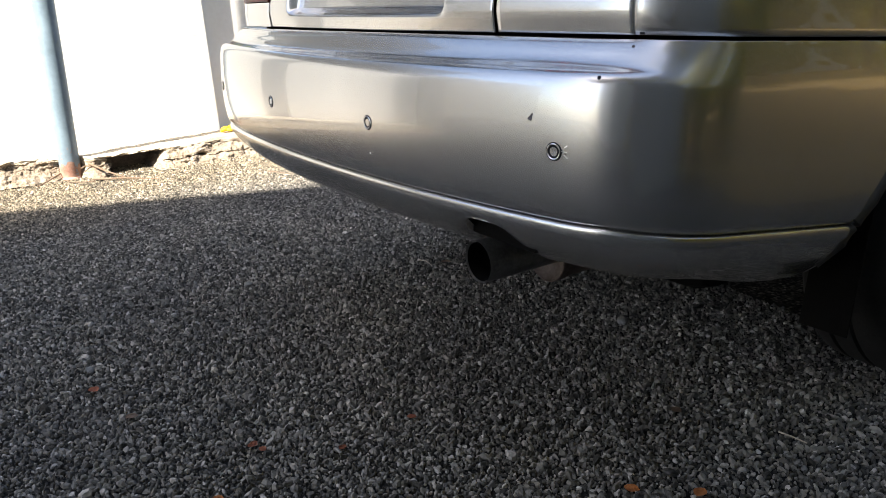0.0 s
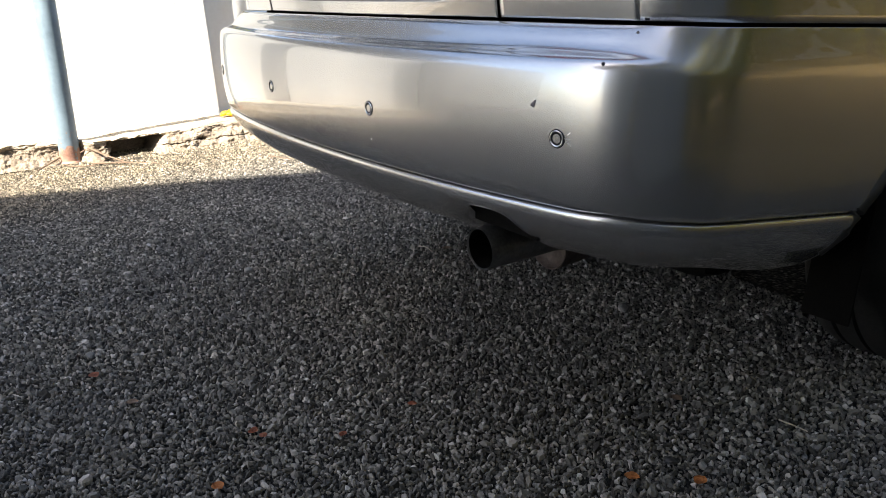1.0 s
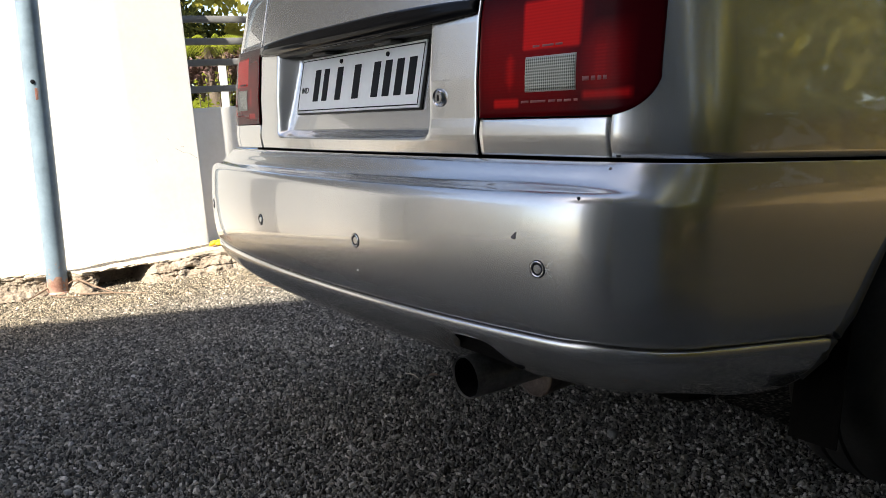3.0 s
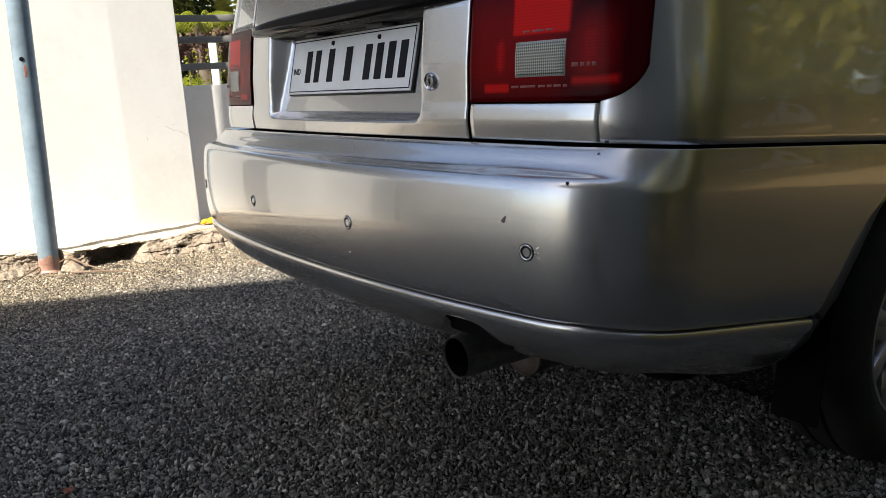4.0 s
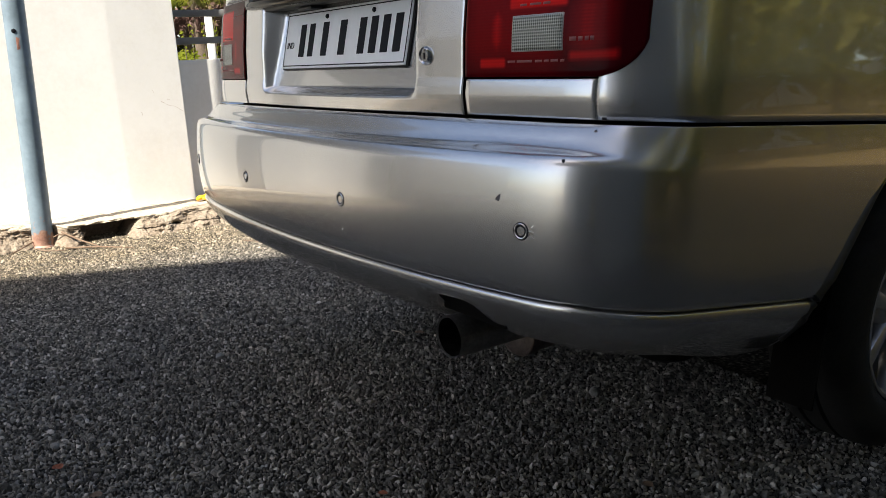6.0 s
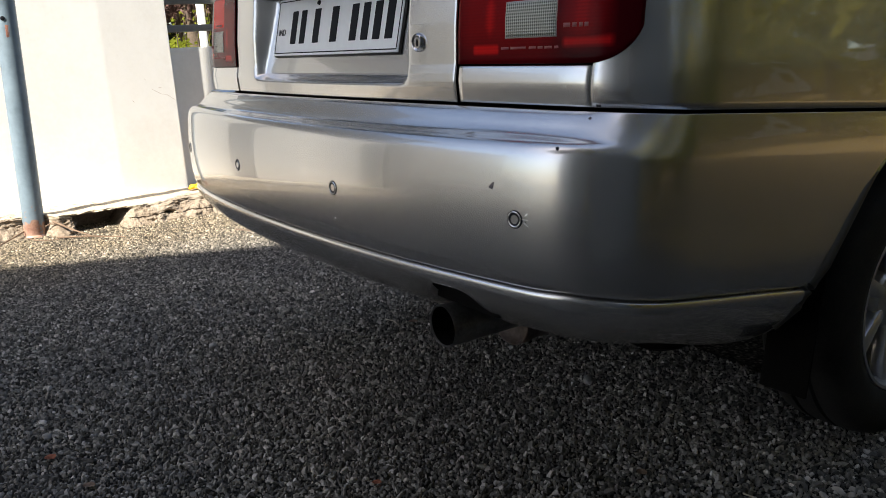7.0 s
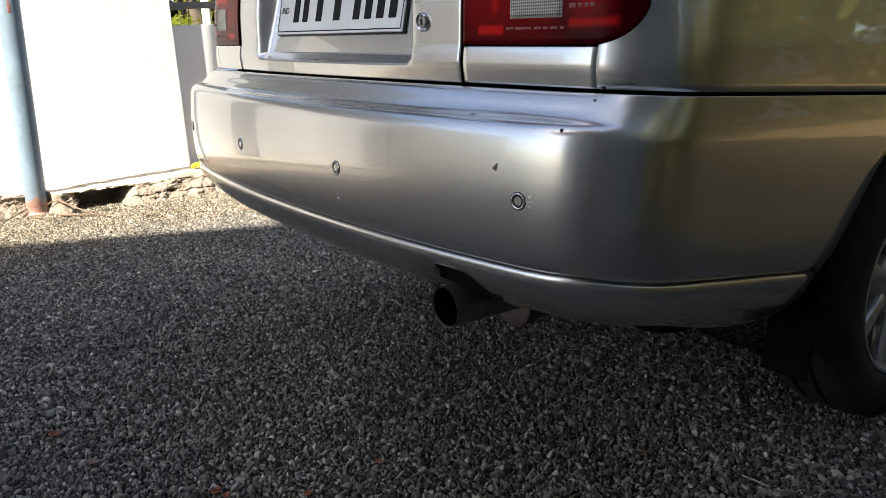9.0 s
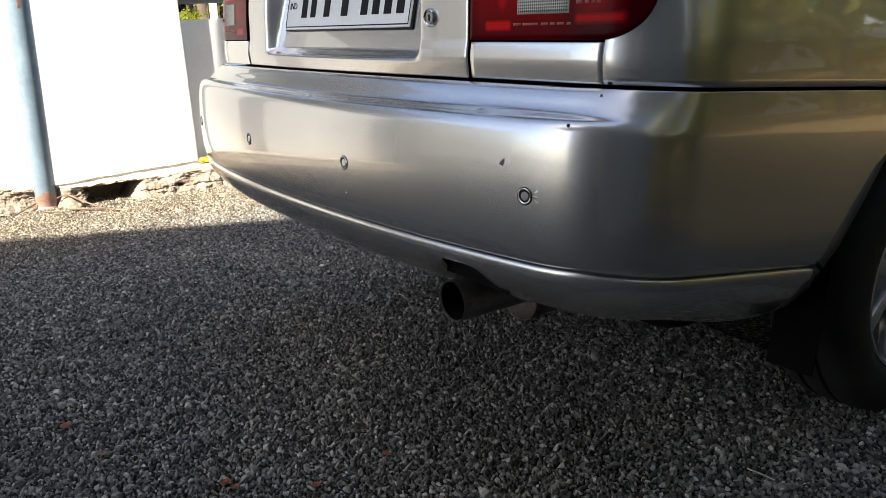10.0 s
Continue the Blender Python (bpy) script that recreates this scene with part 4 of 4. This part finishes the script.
def ledge_face(y, t):
    """The broken edge of the mortar apron along the wall: t runs from the wall's foot over the edge down to the gravel."""
    reach = 0.395 - 0.125 * smooth01((-0.06 - y) / 0.08) + 0.02 * smooth01((y - 0.2) / 0.2)
    x, z = spline([(0.0, 0.087), (reach * 0.4, 0.092), (reach * 0.8, 0.099), (reach - 0.010, 0.098), (reach, 0.086), (reach + 0.006, 0.065), (reach + 0.022, 0.040), (reach + 0.05, 0.014), (reach + 0.085, -0.012)], t)
    z += 0.022 * smooth01((-0.05 - y) / 0.4) - 0.008 * smooth01((y - 0.2) / 0.5)
    lump = noise.fractal(Vector((y * 9, t * 4, 1.7)), 0.8, 2.0, 4)
    x += (0.022 * lump + 0.035 * smooth01((y - 0.2) / 0.1) * smooth01((t - 0.5) / 0.2)) * smooth01((t - 0.2) / 0.2)
    hole = smooth01((y + 0.015 + 0.04 * lump) / 0.05) * smooth01((0.290 - y - 0.14 * (t - 0.5)) / 0.03) * smooth01((t - 0.47) / 0.05)
    x = x * (1 - hole) + (reach - 0.17) * hole
    crag = abs(noise.fractal(Vector((y * 24, t * 5, 4.2)), 1.0, 2.2, 3))
    crag += 0.4 * abs(noise.fractal(Vector((y * 70, t * 15, 8.1)), 1.0, 2.0, 2))
    right = smooth01((y - 0.22) / 0.06)
    rubbly = 1 - 0.7 * right * smooth01((0.76 - t) / 0.05) * smooth01((0.62 - y) / 0.06)
    x -= (0.010 + 0.010 * right) * crag * rubbly * smooth01((t - 0.5) / 0.08) * (1 - hole)
    split = 0.745 + 0.05 * noise.noise((y * 17, 0.3, 2.2)) + 0.025 * noise.noise((y * 55, 1.3, 5.2))
    x -= right * (0.016 * math.exp(-((t - split) / 0.011) ** 2) + 0.045 * math.exp(-((t - 0.72 - 0.4 * (y - 0.46)) / 0.05) ** 2 - ((y - 0.46) / 0.028) ** 2))
    z -= 0.016 * smooth01((y - 0.2) / 0.06) * math.exp(-((t - wash_edge(y) - 0.012) / 0.014) ** 2) * (1 - hole)
    z += (0.004 * lump - 0.006 * crag * smooth01((t - 0.42) / 0.1)) * (1 - hole)
    return -3.17 + x, y, z


def strip(name, washed, nt, mat, label):
    ysp = span(-3.25, -1.0, 60) + span(-0.98, 0.80, 440)
    v = [ledge_face(y, t) for y in ysp for t in (span(0.0, wash_edge(y), nt) if washed else span(wash_edge(y), 1.0, nt))]
    f = [(i * nt + j, i * nt + j + 1, (i + 1) * nt + j + 1, (i + 1) * nt + j) for i in range(len(ysp) - 1) for j in range(nt - 1)]
    return tagged(mesh_object(name, v, f, mat), label, "plinth", kind="structure")


strip("trim", True, 40, LIMEWASH, "flaking cream lime-washed ledge at the wall's foot")
strip("plinth", False, 80, PLINTH, "crumbling brown mortar base with a broken hollow")


def rubble(x, y, size, seed):
    """A broken lump of mortar with flat, cracked sides."""
    r = random.Random(seed)
    bm = bmesh.new()
    bmesh.ops.create_icosphere(bm, subdivisions=3, radius=1)
    cuts = [Vector((r.gauss(0, 1), r.gauss(0, 1), r.gauss(0, 1))).normalized() for _ in range(7)]
    for vert in bm.verts:
        for c in cuts:
            over = vert.co.dot(c) - 0.62
            if over > 0:
                vert.co -= c * over
        vert.co *= 1 + 0.10 * noise.noise(vert.co * 4 + Vector((seed, 0, 0)))
    bmesh.ops.transform(bm, matrix=pose(x, y, size * 0.3, r.uniform(-20, 20), r.uniform(-20, 20), r.uniform(0, 180)) @ Matrix.Diagonal((size, size * r.uniform(0.6, 0.9), size * 0.6, 1)), verts=bm.verts)
    return tagged(part("mortar_lump", bm, PLINTH), "broken brown mortar lump at the foot of the ledge", "rubble", "mortar lumps by the ledge")


for k in range(16):
    r = random.Random(300 + k)
    y = r.uniform(0.27, 0.85) if k < 11 else r.uniform(-0.95, -0.35)
    rubble(-3.17 + (0.42 if k < 11 else 0.30) + r.uniform(-0.02, 0.06), y, r.uniform(0.018, 0.042), 300 + k)

pole = new("pole")
pole.matrix_world = pose(-2.865, -0.165, 0, -2.3, 0, 0)
tagged(pole, "pale blue painted steel pole with a rusty red foot", "pole")
part("shaft", lathe_bm([(0.0505, 0.0), (0.0490, 0.04), (0.0482, 0.10), (0.050, 2.75), (0.0001, 2.75)], 40), POLE_BLUE, pole)
part("foot", lathe_bm([(0.060, -0.02), (0.058, 0.004), (0.054, 0.010), (0.0506, 0.013)], 40), POLE_BLUE, pole, "rusty red foot of the pole")
part("bolt", lathe_bm([(0.0001, 0.014), (0.008, 0.013), (0.011, 0.006), (0.011, -0.004)], 12, pose(0.0375, -0.017, 1.032, 0, 90, 0)), INK, pole, "dark bolt head")
part("rust_patch", box_bm(0.038, 0.0487, -0.014, 0.006, 0.945, 1.005, 0.004), POLE_RED, pole, "flaked rusty patch")


def twig(points, r):
    return tagged(part("twig", tube_bm(points, [0.62 * r * (1 - 0.5 * i / (len(points) - 1)) for i in range(len(points))], 7), TWIG), "dry brown twig lying on gravel by the wall", "twig", "twigs by the pole")


twig([(-2.80, -0.085, 0.070), (-2.68, -0.03, 0.040), (-2.56, 0.035, 0.014)], 0.010)
twig([(-2.67, -0.10, 0.014), (-2.57, 0.02, 0.016), (-2.50, 0.09, 0.013), (-2.441, 0.154, 0.010)], 0.008)
twig([(-2.85, -0.215, 0.035), (-2.80, -0.28, 0.018), (-2.738, -0.339, 0.010)], 0.008)
twig([(-2.82, -0.122, 0.048), (-2.805, -0.10, 0.062), (-2.785, -0.078, 0.058)], 0.006)
twig([(-2.75, -0.214, 0.018), (-2.70, -0.19, 0.012), (-2.665, -0.16, 0.012), (-2.64, -0.10, 0.010)], 0.006)
twig([(-2.79, -0.06, 0.020), (-2.72, -0.02, 0.018), (-2.66, 0.00, 0.012)], 0.006)
twig([(-2.17, 0.595, 0.010), (-2.10, 0.615, 0.014), (-2.03, 0.646, 0.010)], 0.005)

# railing on the low wall, white post and planting behind
railing = new("railing")
railing.matrix_world = pose(-3.27, 0.715, 0.866)
tagged(railing, "grey painted railing of flat horizontal bars", "railing")
for z in (0.106, 0.258, 0.378, 0.503):
    part("rail", box_bm(-0.02, 0.02, 0.01, 4.2, z - 0.019, z + 0.019, 0.004), RAIL, railing)
for y in (1.4, 2.8, 4.18):
    part("upright", box_bm(-0.018, 0.018, y - 0.02, y + 0.02, 0, 0.60, 0.004), RAIL, railing)
post = part("white_post", box_bm(-3.96, -3.90, 1.174, 1.213, 0.0, 1.165, 0.008), WALL)
tagged(post, "short white masonry post behind the railing", "post")


def leaves(centres, radii, count, size, seed, aspect=0.45):
    """Many small folded leaves scattered in clumps: vertices and faces."""
    r = np.random.RandomState(seed)
    k = r.randint(0, len(centres), count)
    d = r.normal(0, 1, (count, 3))
    d /= np.linalg.norm(d, axis=1)[:, None]
    c = np.array(centres)[k] + d * (np.array(radii)[k] * r.uniform(0.35, 1.0, count) ** 0.6)[:, None]
    a = r.normal(0, 1, (count, 3))
    a /= np.linalg.norm(a, axis=1)[:, None]
    b = np.cross(a, r.normal(0, 1, (count, 3)))
    b /= np.linalg.norm(b, axis=1)[:, None]
    s = size * r.uniform(0.6, 1.4, count)[:, None]
    q = np.stack([c - a * s, c - b * s * aspect + np.array([0, 0, 0.1]) * s, c + a * s, c + b * s * aspect + np.array([0, 0, 0.1]) * s], 1)
    f = (np.array([(0, 1, 2), (0, 2, 3)])[None] + 4 * np.arange(count)[:, None, None]).reshape(-1, 3)
    return q.reshape(-1, 3).tolist(), f.tolist()


def tree(x, y, height, crown, seed, count=5000, mat=None, label="leafy green tree beside the drive", low=0.12):
    r = random.Random(seed)
    t = new("tree")
    t.matrix_world = pose(x, y, 0)
    tagged(t, label, "tree", "trees beside the drive")
    top = Vector((r.uniform(-0.3, 0.3), r.uniform(-0.3, 0.3), height * 0.55))
    part("trunk", tube_bm([(0, 0, -0.05), (0.03, 0.02, height * 0.2), top * 0.7, top], [0.13, 0.10, 0.08, 0.06], 10), BARK, t)
    cs, rs = [], []
    for i in range(14):
        a, up = r.uniform(0, 6.28), r.uniform(low, 1.0)
        c = Vector((math.cos(a) * crown * r.uniform(0.3, 0.95), math.sin(a) * crown * r.uniform(0.3, 0.95), height * up))
        cs.append(tuple(c))
        rs.append(crown * r.uniform(0.3, 0.5))
        if i < 6:
            part("limb", tube_bm([tuple(top * 0.6), tuple((top + c) / 2), tuple(c)], [0.05, 0.035, 0.015], 7), BARK, t)
    v, f = leaves(cs, rs, count, 0.13, seed)
    mesh_object("crown", v, f, mat or LEAF, t)
    return t


def shrub(name, x, y, z, r, h, count, size, mat, label, seed, aspect=0.45):
    q = random.Random(seed)
    b = new(name)
    b.matrix_world = pose(x, y, 0)
    tagged(b, label, "shrub", "planting behind the railing")
    cs = [(q.uniform(-r, r) * 0.7, q.uniform(-r, r) * 0.7, z + q.uniform(0, h)) for _ in range(8)]
    v, f = leaves(cs, [r * q.uniform(0.3, 0.6) for _ in cs], count, size, seed, aspect)
    mesh_object("foliage", v, f, mat, b)
    part("stem", tube_bm([(0, 0, -0.05), (0.02, 0.01, z * 0.5 + 0.1), (0, 0, z + h * 0.4)], [0.03, 0.025, 0.012], 7), BARK, b)
    return b


shrub("shrub", -4.20, 1.10, 0.60, 0.20, 0.28, 1800, 0.020, LEAF_SUN, "low bright green shrub behind the railing", 3)
shrub("shrub", -4.25, 1.45, 0.58, 0.24, 0.28, 1800, 0.020, LEAF_SUN, "low bright green shrub behind the railing", 4)
shrub("shrub", -4.35, 1.95, 0.55, 0.30, 0.32, 1800, 0.022, LEAF_SUN, "low bright green shrub behind the railing", 7)
for y, seed in ((1.35, 5), (1.95, 6), (2.6, 9)):
    shrub("shrub", -4.85, y, 1.10, 0.34, 0.08, 3200, 0.020, LEAF_BROWN, "russet-leaved shrub behind the railing", seed)
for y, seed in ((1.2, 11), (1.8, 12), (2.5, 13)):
    shrub("shrub", -5.6, y, 0.35, 0.42, 1.35, 9000, 0.028, LEAF_SHADE, "dense shrub behind the railing with deep shade in its colour", seed)


def sprig(x, y, z0, z1, seed):
    """A thin upright stem with small leaves up its length."""
    q = random.Random(seed)
    b = new("sprig")
    b.matrix_world = pose(x, y, 0)
    tagged(b, "thin upright yellow-green sprig behind the railing", "plant", "sprigs behind the railing")
    part("stem", tube_bm([(0, 0, -0.02), (0.01, 0.006, z0), (0, 0.012, z1)], [0.005, 0.004, 0.002], 6), BARK, b)
    cs = [(q.uniform(-0.012, 0.012), 0.009 + q.uniform(-0.012, 0.012), z0 + (z1 - z0) * k / 6) for k in range(7)]
    v, f = leaves(cs, [0.012] * 7, 60, 0.012, seed)
    mesh_object("foliage", v, f, LEAF_SUN, b)


sprig(-4.0, 1.085, 0.86, 1.09, 1)
sprig(-4.0, 1.17, 0.86, 1.095, 2)
sprig(-4.0, 1.245, 0.84, 1.05, 3)
sprig(-4.0, 1.03, 0.84, 1.05, 4)


def palm(x, y, z, seed):
    q = random.Random(seed)
    b = new("palm")
    b.matrix_world = pose(x, y, 0)
    tagged(b, "yellow-green palm with arching fronds behind the railing", "palm")
    part("trunk", tube_bm([(0, 0, -0.05), (0, 0.02, z * 0.5), (0, 0, z)], [0.09, 0.07, 0.05], 9), BARK, b)
    for i in range(11):
        a, reach = 2 * math.pi * i / 11 + q.uniform(-0.2, 0.2), q.uniform(0.45, 0.7)
        v, f = [], []
        for k in range(32):
            t = k / 31
            p = Vector((math.cos(a) * reach * t, math.sin(a) * reach * t, z + 0.55 * t - 0.9 * t * t))
            for sgn in (1, -1):
                tip = p + Vector((-math.sin(a) * sgn * 0.10 * (1 - 0.6 * t) + math.cos(a) * 0.1, math.cos(a) * sgn * 0.10 * (1 - 0.6 * t) + math.sin(a) * 0.1, -0.10))
                w = Vector((math.cos(a), math.sin(a), -0.2)) * 0.0045
                n = len(v)
                v += [p - w, p + w, tip]
                f.append((n, n + 1, n + 2))
        mesh_object("frond", v, f, LEAF_SUN, b, smooth=False)
    return b


palm(-4.75, 1.42, 1.33, 1)
palm(-5.3, 2.45, 1.35, 2)
hedge_v, hedge_f = leaves([(-8 + 0.3 * math.sin(i), 1.0 + 0.5 * i, 0.5 + 0.45 * (j % 4)) for i in range(14) for j in range(4)], [0.5] * 56, 9000, 0.08, 8)
tagged(mesh_object("hedge", hedge_v, hedge_f, LEAF), "dense dark green hedge far behind the railing", "hedge", kind="stuff")

flower = new("yellow_flower")
flower.matrix_world = pose(-3.0, 0.715, 0.09)
tagged(flower, "fallen yellow flower at the wall's foot", "flower")
for i in range(5):
    a = 2 * math.pi * i / 5
    bm = bmesh.new()
    bmesh.ops.create_icosphere(bm, subdivisions=2, radius=1)
    bmesh.ops.transform(bm, matrix=pose(0.022 * math.cos(a), 0.03 * math.sin(a), 0.016, 20 * math.sin(a), 15, 40 * i) @ Matrix.Diagonal((0.022, 0.03, 0.012, 1)), verts=bm.verts)
    part("petal", bm, YELLOW, flower)

# ---- unseen: an added slab and walls that shade the drive or shape reflections, and the trees on the other side ----
EDGE_A, EDGE_B = Vector((-2.32, -0.45)), Vector((-1.765, 0.61))
SLAB_H = 7.0
shift = Vector((SUN_DIR.x, SUN_DIR.y)) * ((SLAB_H + 0.2) / SUN_DIR.z)
d = (EDGE_B - EDGE_A).normalized()
side = Vector((d.y, -d.x))
ea, eb = EDGE_A + shift - d * 0.9, EDGE_A + shift + d * 5.5
# slab added out of view; its edge casts the shade line on the gravel
roof = prism("shade_slab", [tuple(ea), tuple(eb), tuple(eb + side * 3.4), (6.6, -10.2), (ea.x + 0.6, -10.2)], SLAB_H, SLAB_H + 0.2, HOUSE, "high flat slab added unseen to shade the drive", "roof")
# three walls added out of view, for shade and for the paint's reflections
prism("added_house_wall", [(2.2, -4.3), (4.6, -3.5), (6.1, -9.8), (1.9, -9.8)], -0.05, SLAB_H - 0.002, HOUSE, "plain plastered wall added unseen to shade and darken reflections", "wall")
prism("added_house_wall", [(-7.0, -6.5), (-7.0, 0.9), (-7.2, 0.9), (-7.2, -6.5)], -0.05, 6.2, DARK_WALL, "dark grey wall added unseen to darken the bumper's reflections", "wall")
prism("added_house_wall", [(-8.0, -15.0), (-8.0, -6.6), (-8.2, -6.6), (-8.2, -15.0)], -0.05, 4.2, HOUSE, "plastered wall added unseen to tone the boot lid's reflections", "wall")
# added bright backdrop, mirrored as pale patches in the car's flank
prism("reflection_wall", [(2.5, 16.2), (12.0, 15.0), (12.0, 15.2), (2.5, 16.4)], -0.05, 1.7, WALL, "white wall added unseen for pale patches in the flank's reflection", "wall")
# added in place of a person by the camera: blocks light, darkens reflections
prism("stand_in_wall", [(1.73, -1.29), (2.95, -0.05), (3.10, -0.19), (1.88, -1.43)], -0.05, 3.4, DRAB_WALL, "plain drab wall added unseen to block light and darken reflections", "wall")
for i, (x, y, h, c) in enumerate(((9.0, 1.5, 10.0, 2.6), (12.8, 5.5, 12.0, 3.0), (13.0, 9.5, 12.0, 3.0), (6.6, 7.5, 6.5, 1.9), (6.4, 11.0, 7.0, 2.1), (4.6, 14.0, 8.0, 2.2), (8.5, 18.5, 12.0, 3.2), (4.0, 18.0, 9.0, 3.0))):
    tree(x, y, h, c, 20 + i, 6000, low=0.28)
# high canopy added out of view to cut sky light beside the car
for i, (x, y, h, c) in enumerate(((3.4, -1.7, 6.0, 1.9),)):
    tree(x, y, h, c, 40 + i, 12000, None, "leafy green tree added unseen to block sky light over the drive", 0.5)


def bush(x, y, r, h, seed, mat=LEAF, count=4500):
    q = random.Random(seed)
    b = new("bush")
    b.matrix_world = pose(x, y, 0)
    tagged(b, "broad olive-green bush beside the drive", "bush", "bushes beside the drive")
    cs = [(q.uniform(-r, r) * 0.8, q.uniform(-r, r) * 0.8, q.uniform(0.25, h)) for _ in range(14)]
    v, f = leaves(cs, [r * q.uniform(0.35, 0.6) for _ in cs], count, 0.085, seed)
    mesh_object("foliage", v, f, mat, b)
    for k in range(3):
        part("stem", tube_bm([(0.05 * k, 0, -0.05), (0.08 * k, 0.06 * k, h * 0.3), cs[k]], [0.035, 0.028, 0.012], 7), BARK, b)
    return b


for k, (x, y, r, h) in enumerate(((5.2, 3.6, 0.9, 1.9), (6.0, 4.6, 1.1, 2.4), (4.6, 9.4, 0.9, 2.2), (5.0, 11.8, 0.9, 1.9), (7.2, 6.2, 1.1, 2.8), (5.9, 2.2, 0.9, 1.6), (3.5, 0.45, 0.5, 1.2), (3.4, 2.2, 0.6, 1.2), (2.9, -1.3, 0.5, 0.8), (3.3, -2.3, 0.6, 0.6), (4.1, -3.5, 0.8, 0.7), (4.6, -5.0, 0.9, 0.8), (4.6, -6.8, 0.9, 0.8), (8.0, 13.4, 0.6, 1.3), (9.6, 13.0, 0.7, 1.5), (11.3, 12.8, 0.7, 1.2), (6.9, 13.6, 0.6, 1.0))):
    bush(x, y, r, h, 80 + k)
hedge_v, hedge_f = leaves([(10.5 + 0.6 * math.sin(2.3 * i), -2 + 1.2 * i, 0.6 + 1.1 * j) for i in range(18) for j in range(8)], [1.1] * 144, 8000, 0.26, 9)
tagged(mesh_object("hedge", hedge_v, hedge_f, LEAF), "tall dense green hedge beyond the trees", "hedge", kind="stuff")

soil_x, soil_y = np.linspace(1.5, 14, 47), np.linspace(-8, 14, 60)
soil_v = [(x, y, 0.008 + 0.05 * smooth01((x - 2.3) / 0.9) + 0.03 * noise.noise((x * 1.5, y * 1.5, 3)) * smooth01((x - 2.3) / 0.9)) for x in soil_x for y in soil_y]
soil_f = [(i * 60 + j, (i + 1) * 60 + j, (i + 1) * 60 + j + 1, i * 60 + j + 1) for i in range(46) for j in range(59) if soil_x[i] > 2.6 or soil_y[j] > (0.8 if soil_x[i] > 2.25 else 1.3)]
tagged(mesh_object("ground_soil", soil_v, soil_f, SOIL), "bare brown soil under the trees", "soil", kind="structure")


# ---- litter on the gravel ----
def dry_leaf(x, y, size, turn, mat, label):
    bm = bmesh.new()
    rows = []
    for i in range(7):
        t = i / 6
        w = size * 0.42 * math.sin(math.pi * min(1, t * 0.94 + 0.05)) ** 0.8
        zc = 0.010 + 0.25 * size * (t - 0.5) ** 2
        rows.append([bm.verts.new((size * (t - 0.5), k * w, zc + 0.28 * abs(k) * w)) for k in (-1, -0.5, 0, 0.5, 1)])
    for a, b in zip(rows, rows[1:]):
        for k in range(4):
            bm.faces.new((a[k], a[k + 1], b[k + 1], b[k]))
    bmesh.ops.solidify(bm, geom=bm.faces[:], thickness=0.0006)
    bmesh.ops.transform(bm, matrix=pose(x, y, 0, 0, 0, turn), verts=bm.verts)
    return tagged(part("dry_leaf", bm, mat), label, "leaf", "dry leaves on the gravel")


for x, y, size, turn in ((-0.339, -0.57, 0.028, 20), (0.107, -0.375, 0.020, 70), (0.132, -0.365, 0.018, 10), (0.223, -0.244, 0.018, 120), (0.213, -0.086, 0.020, 40), (0.10, -0.37, 0.016, 150)):
    dry_leaf(x, y, size, turn, LEAF_DRY, "small dry reddish leaf on dark gravel")
for x, y, size, turn in ((0.643, 0.073, 0.026, 30), (0.718, 0.151, 0.026, 100), (0.233, -0.487, 0.026, 10)):
    dry_leaf(x, y, size, turn, LEAF_ORANGE, "small dry orange leaf on dark gravel")
for x, y, size, turn in ((-0.16, -0.532, 0.026, 60), (0.522, 0.323, 0.024, 0), (-0.498, 0.482, 0.030, 45)):
    dry_leaf(x, y, size, turn, LEAF_TAN, "small dry tan leaf on dark gravel")


def pebble(x, y, size, seed, mat, label):
    r = random.Random(seed)
    bm = bmesh.new()
    bmesh.ops.create_icosphere(bm, subdivisions=2, radius=1)
    for vert in bm.verts:
        vert.co *= 1 + 0.22 * noise.noise(vert.co * 1.3 + Vector((seed, 0, 0)))
    bmesh.ops.transform(bm, matrix=pose(x, y, size * 0.3, r.uniform(-15, 15), 0, r.uniform(0, 180)) @ Matrix.Diagonal((size, size * 0.7, size * 0.45, 1)), verts=bm.verts)
    return tagged(part("pebble", bm, mat), label, "pebble", "loose pebbles on the gravel")


pebble(-0.753, -0.054, 0.018, 1, PALE_STONE, "pale grey pebble lying on gravel")
pebble(-0.465, -0.554, 0.016, 2, PALE_STONE, "pale grey pebble lying on gravel")
pebble(-0.158, 0.347, 0.0055, 3, WALL, "tiny white pebble lying on gravel")
pebble(0.645, 0.164, 0.014, 4, BLACK, "black flat pebble lying on gravel")
pebble(0.153, 0.563, 0.022, 5, PALE_STONE, "grey stone in the shade under the car")
for k in range(24):
    r = random.Random(100 + k)
    pebble(r.uniform(-2.2, 0.9), r.uniform(-0.7, 0.5), r.uniform(0.006, 0.009), 10 + k, PALE_STONE, "grey pebble larger than the gravel round it")
for pts in (((0.69, 0.401, 0.012), (0.715, 0.402, 0.014), (0.741, 0.409, 0.010)), ((-0.575, 0.433, 0.010), (-0.54, 0.437, 0.014), (-0.506, 0.435, 0.009))):
    tagged(part("straw", tube_bm(pts, [0.0016, 0.0014, 0.001], 6), STRAW), "thin pale straw lying on dark gravel", "straw")
